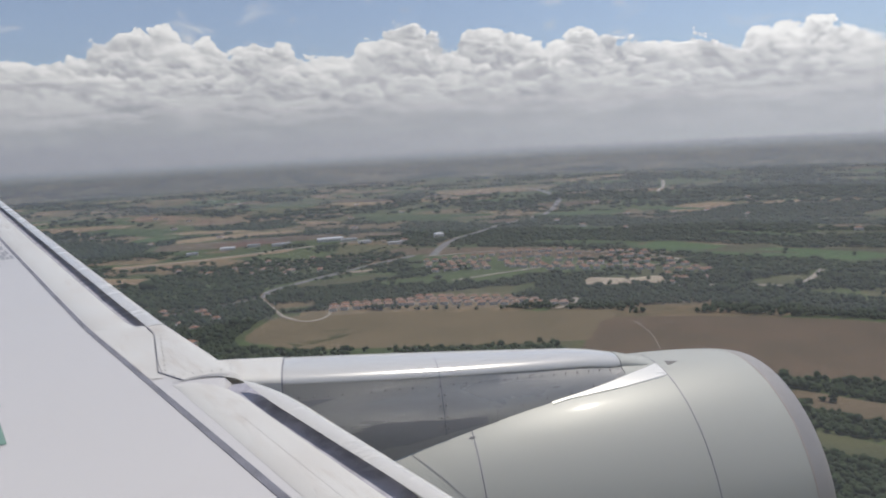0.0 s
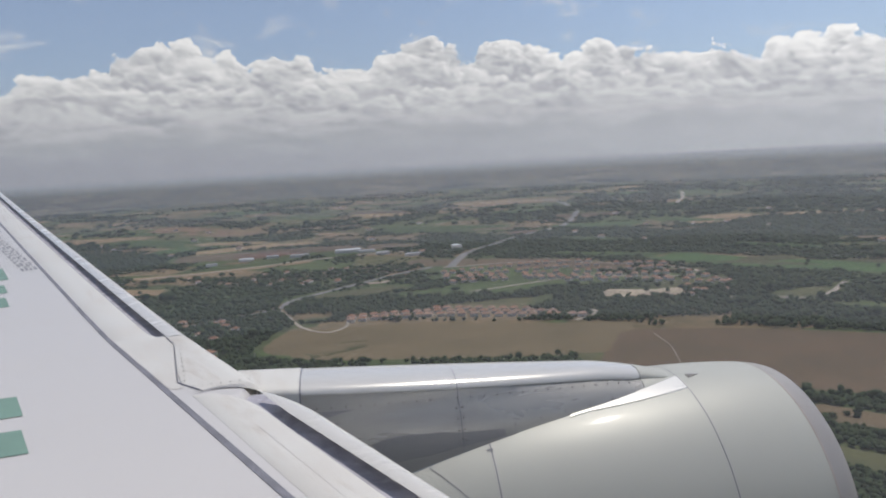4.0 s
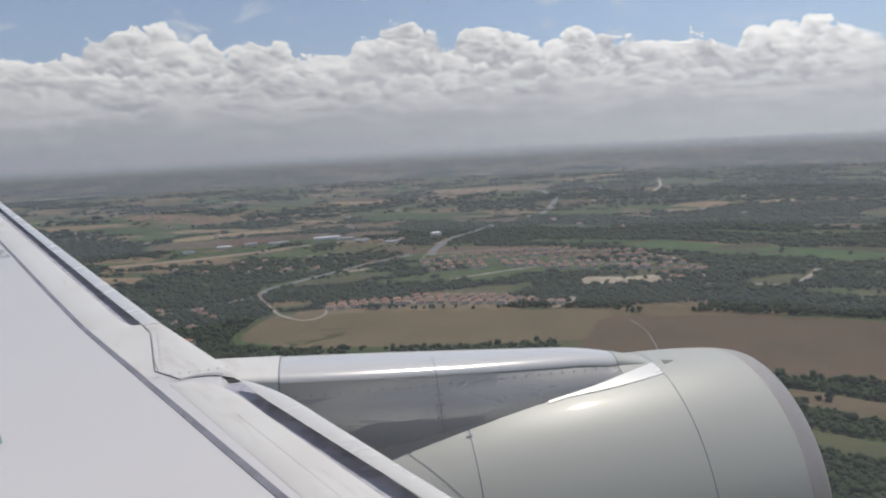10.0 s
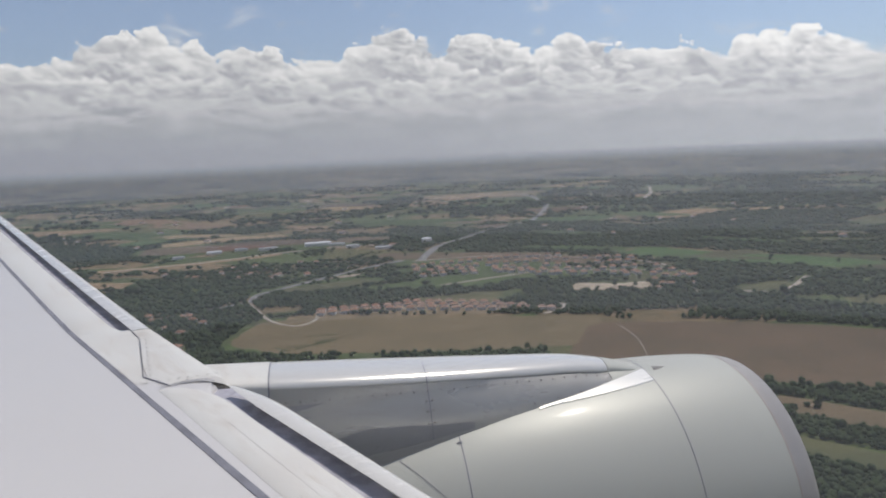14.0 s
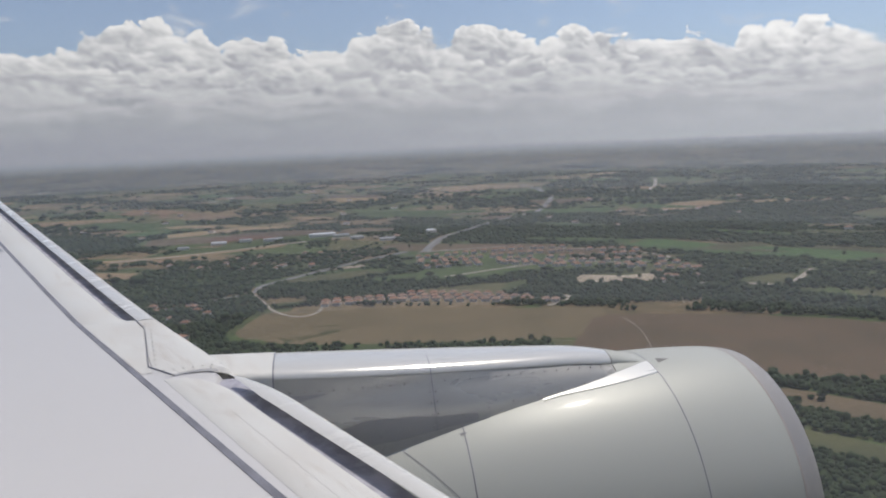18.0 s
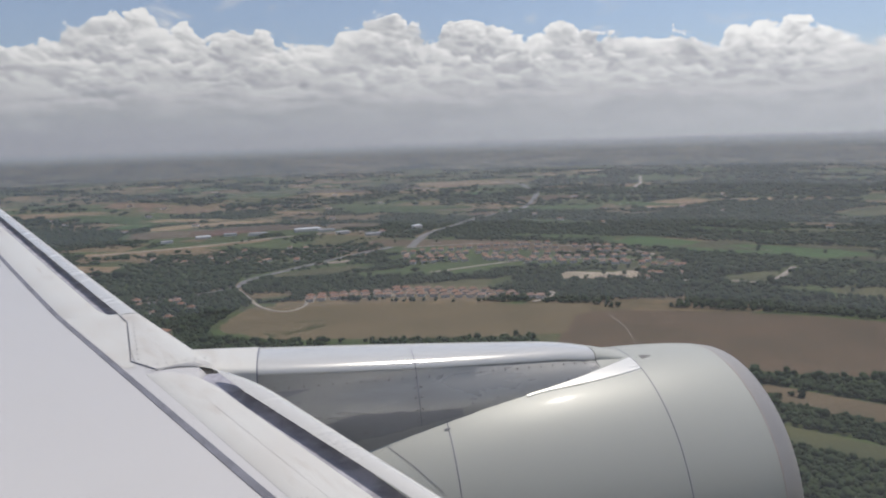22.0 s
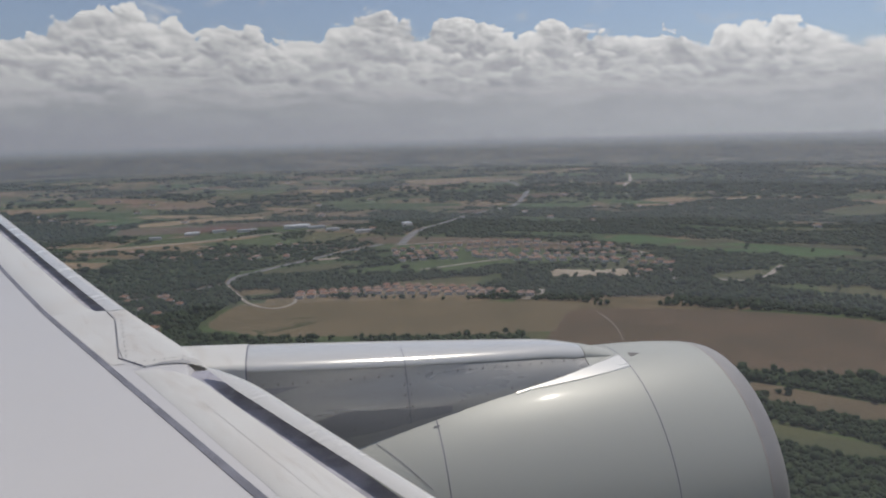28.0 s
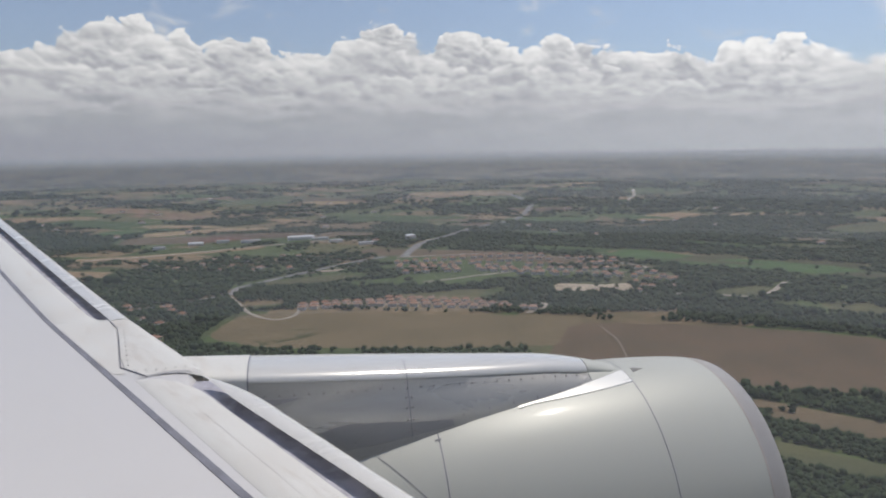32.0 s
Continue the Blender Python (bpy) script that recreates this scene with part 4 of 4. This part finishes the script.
# ---------- houses and sheds ----------
def house(name, w, d, h, pitch, wall_mat, roof_mat, label, category, windows=True):
    e = empty(name, (0, 0, 0), label, category)
    bm = bmesh.new()
    box(bm, (0, 0, h / 2 - 0.5), (w, d, h + 1))
    part("wall", bm, wall_mat, e, soft=False)
    bm = bmesh.new()
    o, th = 0.5, 0.25
    rh = pitch * d / 2
    hip = min(w * 0.3, d * 0.4)
    lo = [(-w / 2 - o, -d / 2 - o, h), (w / 2 + o, -d / 2 - o, h), (w / 2 + o, d / 2 + o, h), (-w / 2 - o, d / 2 + o, h)]
    ridge = [(-w / 2 + hip, 0, h + rh), (w / 2 - hip, 0, h + rh)]
    v = [bm.verts.new(p) for p in lo] + [bm.verts.new(p) for p in ridge] + [bm.verts.new((p[0], p[1], p[2] - th)) for p in lo]
    for f in ((0, 1, 5, 4), (1, 2, 5), (2, 3, 4, 5), (3, 0, 4), (0, 6, 7, 1), (1, 7, 8, 2), (2, 8, 9, 3), (3, 9, 6, 0), (6, 9, 8, 7)):
        bm.faces.new([v[i] for i in f])
    roof = part("roof", bm, roof_mat, e, soft=False)
    if windows:
        for sx in (-0.28, 0.28):
            bm = bmesh.new()
            box(bm, (sx * w, -d / 2 - 0.02, h * 0.55), (1.6, 0.12, 1.3))
            part("window", bm, PANE, e, soft=False)
        bm = bmesh.new()
        box(bm, (0, -d / 2 - 0.02, 1.0), (1.1, 0.12, 2.1))
        part("door", bm, BARK, e, soft=False)
        bm = bmesh.new()
        box(bm, (w * 0.2, d * 0.12, h + rh * 0.9), (0.7, 0.7, 1.3))
        part("chimney", bm, wall_mat, roof, soft=False)
    return e


HOUSE_SPOTS = []


def estate(base, spots, group):
    base["group"] = group
    first = True
    for x, y, a, s in spots:
        m = Matrix.Translation((x, y, ground_z(x, y))) @ Matrix.Rotation(a, 4, "Z")
        ob = base if first else copy_thing(base, m)
        if first:
            base.matrix_basis = m
            first = False
        HOUSE_SPOTS.append((x, y, 9))


rng = random.Random(21)
lower = []
for row in range(3):
    for i in range(21 - 2 * row):
        t = i / 20
        x = 8 + 312 * t + rng.uniform(-2, 2)
        y = 978 - 55 * t ** 2 + row * (19 + 5 * t) + 12 * math.sin(t * 5) + rng.uniform(-2, 2)
        if row == 2 and i < 8:
            continue
        lower.append((x, y, rng.gauss(-0.12, 0.15), 1))
estate(house("estate_house", 11, 9, 4.6, 0.55, WALLS, TILES, "pale rendered house with a clay-tiled hip roof", "house"), lower, "houses of the lower estate")
upper = []
for row in range(6):
    for i in range(22):
        t = i / 21
        x = 190 + 400 * t + rng.uniform(-4, 4)
        y = 1165 + row * 38 - 60 * t * t - 40 * t + 25 * math.sin(t * 4 + row) + rng.uniform(-5, 5)
        if (row == 0 and t < 0.45) or (row == 5 and t > 0.75) or rng.random() < 0.12:
            continue
        upper.append((x, y, rng.gauss(-0.2, 0.3), 1))
estate(house("estate_house", 10.5, 9.5, 4.8, 0.55, WALLS, TILES, "pale rendered house with a clay-tiled hip roof", "house"), upper, "houses of the upper estate")
village = []
for i in range(20):
    village.append((rng.uniform(-290, -125), rng.uniform(850, 1060), rng.uniform(-1, 1), 1))
for i in range(16):
    village.append((rng.uniform(-330, 20), rng.uniform(1330, 1480), rng.uniform(-1, 1), 1))
for i in range(10):
    village.append((rng.uniform(500, 620), rng.uniform(960, 1060), rng.uniform(-1, 1), 1))
estate(house("village_house", 10, 8, 3.6, 0.5, WALLS, TILES, "pale village house with a tiled roof among trees", "house"), village, "houses of the village")
farms = []
for i in range(46):
    a, r = radians(rng.uniform(-25, 48)), rng.uniform(1600, 3600)
    farms.append((r * math.sin(a), r * math.cos(a), rng.uniform(-1, 1), 1))
estate(house("farmhouse", 16, 10, 5.5, 0.45, WALLS, TILES, "pale farmhouse with a clay-tiled roof", "house"), farms, "farmhouses of the plain")
SHEDS = [(16, 1722, 62, 16, 7), (-225, 1725, 34, 14, 5), (-165, 1738, 30, 12, 5), (-100, 1715, 44, 13, 5), (94, 1640, 30, 14, 5), (160, 1590, 36, 14, 5), (274, 1672, 22, 18, 9), (60, 1700, 40, 14, 5), (-300, 1690, 26, 12, 5)]
for i, (x, y, w, d, h) in enumerate(SHEDS):
    e = house("farm_shed", w, d, h, 0.3, WALLS, SHEET if i in (0, 1, 6) else GREY_SHEET, "long low shed with a pale sheet-metal roof" if i in (0, 1, 6) else "long low shed with a grey sheet-metal roof", "shed", False)
    e["group"] = "sheds by the farm road"
    e.location = (x, y, ground_z(x, y))
    e.rotation_euler.z = 0.12
    HOUSE_SPOTS.append((x, y, w * 0.6))


# ---------- woods ----------
WOODS = [  # centre, half length, half width, turn in degrees
    (640, 1900, 330, 200, 50), (520, 1560, 170, 90, 30), (1000, 2500, 420, 260, 30), (640, 1010, 220, 70, -28), (330, 900, 90, 24, -8), (500, 870, 130, 34, -10),
    (-90, 910, 120, 90, 20), (-200, 1230, 190, 80, 25), (-40, 1420, 200, 50, 15), (120, 1230, 150, 50, 10), (130, 1090, 220, 30, -4), (400, 1080, 120, 26, -20),
    (135, 778, 46, 12, -35), (440, 560, 130, 34, -62), (400, 470, 70, 50, -40), (300, 330, 120, 40, -30), (980, 1250, 240, 110, -50), (900, 1560, 330, 120, -30), (1250, 1750, 420, 150, -25),
    (760, 900, 190, 120, -35), (640, 740, 110, 60, -40), (330, 340, 150, 60, -40), (470, 440, 120, 60, -55), (1050, 1050, 250, 160, -40), (300, 1750, 200, 60, 10),
    (-75, 800, 130, 70, 30), (215, 722, 190, 34, -18),
    (-420, 1900, 330, 70, -10), (60, 1880, 260, 60, -5), (-700, 2300, 300, 120, -20), (1500, 2300, 600, 220, -20), (300, 2600, 500, 130, 0),
]


def inside(x, y, cx, cy, hl, hw, ca, sa):
    dx, dy = x - cx, y - cy
    u, v = (dx * ca + dy * sa) / hl, (-dx * sa + dy * ca) / hw
    return u * u, v * v


def swell(x, y, s, seed):
    """A cheap rolling pattern for scattering, 0 to 1."""
    a = np.sin(x * s * 1.3 + seed) * np.cos(y * s + seed * 2.1)
    b = np.sin((x + 0.7 * y) * s * 2.3 + seed * 3.3) * np.cos((y - 0.4 * x) * s * 2.9 + seed)
    c = np.sin(x * s * 5.1 - seed) * np.cos(y * s * 6.2 + 1.7 * seed)
    return 0.5 + 0.25 * a + 0.17 * b + 0.1 * c


def scatter(r0, r1, gap, seed, open_share, bar=0.475):
    g_ = np.random.RandomState(seed)
    xs, ys = np.meshgrid(np.arange(-r1, r1, gap), np.arange(200, r1, gap))
    xs, ys = xs.ravel() + g_.uniform(-gap, gap, xs.size) * 0.55, ys.ravel() + g_.uniform(-gap, gap, xs.size) * 0.55
    r, a = np.hypot(xs, ys), np.degrees(np.arctan2(xs, ys))
    ok = (r > r0) & (r < r1) & (a > -34) & (a < 60)
    xs, ys = xs[ok], ys[ok]
    keep = np.zeros(xs.size)
    edge = swell(xs, ys, 0.021, 4.0) * 0.9 + 0.45
    for cx, cy, hl, hw, deg in WOODS:
        ca, sa = math.cos(radians(deg)), math.sin(radians(deg))
        u, v = inside(xs, ys, cx, cy, hl, hw, ca, sa)
        keep = np.maximum(keep, (u + v < edge) * 1.0)
    wild = swell(xs, ys, 0.0052, 9.0) * 0.65 + swell(xs, ys, 0.017, 2.0) * 0.35
    east = np.clip((np.degrees(np.arctan2(xs, ys)) - 5.0) / 20.0, 0, 1)
    keep = np.maximum(keep, np.clip((wild - bar + 0.05 * east) * 14.0, 0, 0.97))
    for cx, cy, rx, ry in DARK_WOODS:
        keep = np.maximum(keep, 0.93 * (((xs - cx) / rx) ** 2 + ((ys - cy) / ry) ** 2 < edge + 0.1))
    keep = np.maximum(keep, open_share)
    # hedges along the field edges first, then every field cleared
    shapes = [np.add(*(q ** 2 for q in inside(xs, ys, *f))) for f in FIELDS]
    hedge = 0.3 * (swell(xs, ys, 0.03, 6.0) > 0.5)
    for q in shapes:
        keep = np.where((q >= 1.05) & (q < 1.5), np.maximum(keep, hedge), keep)
    for q in shapes:
        keep = np.where(q < 1.05, np.minimum(keep, 0.0006), keep)
    for x, y, w in ROAD_POINTS:
        keep[np.hypot(xs - x, ys - y) < w * 0.5 + gap * 0.6] = 0
    for x, y, w in HOUSE_SPOTS:
        keep[np.hypot(xs - x, ys - y) < w + 1] = 0
    ok = g_.uniform(0, 1, xs.size) < keep
    return xs[ok], ys[ok], g_


def mass(name, V, T, mat, label, category):
    """One object from arrays of places and triangles."""
    me = bpy.data.meshes.new(name)
    me.vertices.add(len(V))
    me.vertices.foreach_set("co", V.astype(np.float32).ravel())
    me.loops.add(T.size)
    me.loops.foreach_set("vertex_index", T.astype(np.int32).ravel())
    me.polygons.add(len(T))
    me.polygons.foreach_set("loop_start", np.arange(0, T.size, 3, dtype=np.int32))
    me.update(calc_edges=True)
    smooth_all(me)
    me.materials.append(mat)
    ob = new(name, me)
    return tagged(ob, label, category, kind="stuff")


def ico(level):
    bm_ = bmesh.new()
    bmesh.ops.create_icosphere(bm_, subdivisions=level, radius=1.0)
    bm_.verts.index_update()
    V = np.array([v.co[:] for v in bm_.verts])
    T = np.array([[v.index for v in f.verts] for f in bm_.faces])
    bm_.free()
    return V, T


ICO_V, ICO_T = ico(1)


def clumps(cx, cy, cz, rx, rz, g_, rough=0.28):
    """Leafy clumps, each an uneven closed blob of its own."""
    n, k = len(cx), len(ICO_V)
    wob = 1 + g_.uniform(-rough, rough, (n, k))
    turn = g_.uniform(0, 6.28, n)
    c, s = np.cos(turn)[:, None], np.sin(turn)[:, None]
    bx, by, bz = ICO_V[:, 0][None] * wob, ICO_V[:, 1][None] * wob, ICO_V[:, 2][None] * wob
    X = cx[:, None] + rx[:, None] * (bx * c - by * s)
    Y = cy[:, None] + rx[:, None] * (bx * s + by * c)
    Z = cz[:, None] + rz[:, None] * bz
    V = np.stack([X, Y, Z], -1).reshape(-1, 3)
    T = (ICO_T[None] + (np.arange(n) * k)[:, None, None]).reshape(-1, 3)
    return V, T


def wood(name, r0, r1, gap, seed, open_share, lobes, size, label, mat):
    xs, ys, g_ = scatter(r0, r1, gap, seed, open_share, 0.475 if r1 < 1500 else 0.49)
    n = len(xs)
    s = size * g_.lognormal(0, 0.28, n)
    zs = ground_np(xs, ys)
    cx, cy, cz, rx, rz = [], [], [], [], []
    for k in range(lobes):
        a, d = g_.uniform(0, 6.28, n), g_.uniform(0.15, 0.75, n) * (0 if lobes == 1 else 1)
        cx.append(xs + np.cos(a) * d * s)
        cy.append(ys + np.sin(a) * d * s)
        cz.append(zs + s * (g_.uniform(0.55, 1.25, n) if lobes > 1 else g_.uniform(0.35, 0.7, n)))
        rx.append(s * g_.uniform(0.55, 0.85, n) * (1.3 if lobes == 1 else 1))
        rz.append(s * g_.uniform(0.5, 0.8, n) * (0.62 if lobes == 1 else 1))
    V, T = clumps(*[np.concatenate(q) for q in (cx, cy, cz, rx, rz)], g_)
    mass(name, V, T, mat, label, "woods")


wood("near_thicket", 280, 660, 4.1, 7, 0.003, 4, 2.5, "dark green trees and thicket between fields", LEAF)
wood("near_woods", 660, 1150, 5.4, 1, 0.003, 2, 3.3, "dark green broadleaf trees and scrub", LEAF)
wood("woods", 1150, 2300, 9.0, 2, 0.005, 1, 5.0, "dark green woods and hedges of the plain", LEAF)
wood("far_woods", 2300, 4600, 21.0, 3, 0.01, 1, 9.5, "hazy dark woods in the distance", FAR_LEAF)


# ---------- lone trees in the fields ----------
def tree():
    e = empty("tree", (0, 0, 0), "lone dark green broadleaf tree in a field", "tree", "lone trees of the fields")
    g_ = np.random.RandomState(77)
    bm = bmesh.new()
    bmesh.ops.create_cone(bm, cap_ends=True, segments=8, radius1=0.45, radius2=0.2, depth=4.0, matrix=Matrix.Translation((0, 0, 1.8)))
    trunk = part("trunk", bm, BARK, e)
    for k in range(5):
        a = k * 1.26 + 0.3
        bm = bmesh.new()
        m = Matrix.Translation((0.9 * math.cos(a), 0.9 * math.sin(a), 4.2)) @ Matrix.Rotation(a, 4, "Z") @ Matrix.Rotation(0.75, 4, "Y")
        bmesh.ops.create_cone(bm, cap_ends=True, segments=6, radius1=0.18, radius2=0.06, depth=2.6, matrix=m)
        part("limb", bm, BARK, e)
    n = 46
    a, h, d = g_.uniform(0, 6.28, n), g_.uniform(3.2, 8.2, n), np.sqrt(g_.uniform(0.02, 1, n))
    w = 3.4 * np.sqrt(np.clip(1 - ((h - 5.4) / 3.2) ** 2, 0.05, 1))
    V, T = clumps(np.cos(a) * d * w, np.sin(a) * d * w, h, g_.uniform(0.6, 1.25, n), g_.uniform(0.45, 0.9, n), g_)
    me = bpy.data.meshes.new("crown")
    me.from_pydata(V.tolist(), [], T.tolist())
    me.materials.append(LEAF)
    crown = new("crown", me)
    crown.parent = e
    return e


oak = tree()
rng = random.Random(31)
spots = []
while len(spots) < 70:
    a, r = radians(rng.uniform(-28, 50)), rng.uniform(560, 1700)
    x, y = r * math.sin(a), r * math.cos(a)
    if any(math.hypot(x - q[0], y - q[1]) < q[2] + 6 for q in HOUSE_SPOTS + ROAD_POINTS):
        continue
    if rng.random() < 0.7 and not any(inside(x, y, *f)[0] ** 2 + inside(x, y, *f)[1] ** 2 < 2.2 for f in FIELDS):
        continue
    if any(inside(x, y, *f)[0] ** 2 + inside(x, y, *f)[1] ** 2 < 0.8 for f in FIELDS[:2]) and rng.random() < 0.995:
        continue
    spots.append((x, y))
for i, (x, y) in enumerate(spots):
    m = Matrix.Translation((x, y, ground_z(x, y))) @ Matrix.Rotation(rng.uniform(0, 6.28), 4, "Z")
    if i:
        copy_thing(oak, m)
    else:
        oak.matrix_basis = m
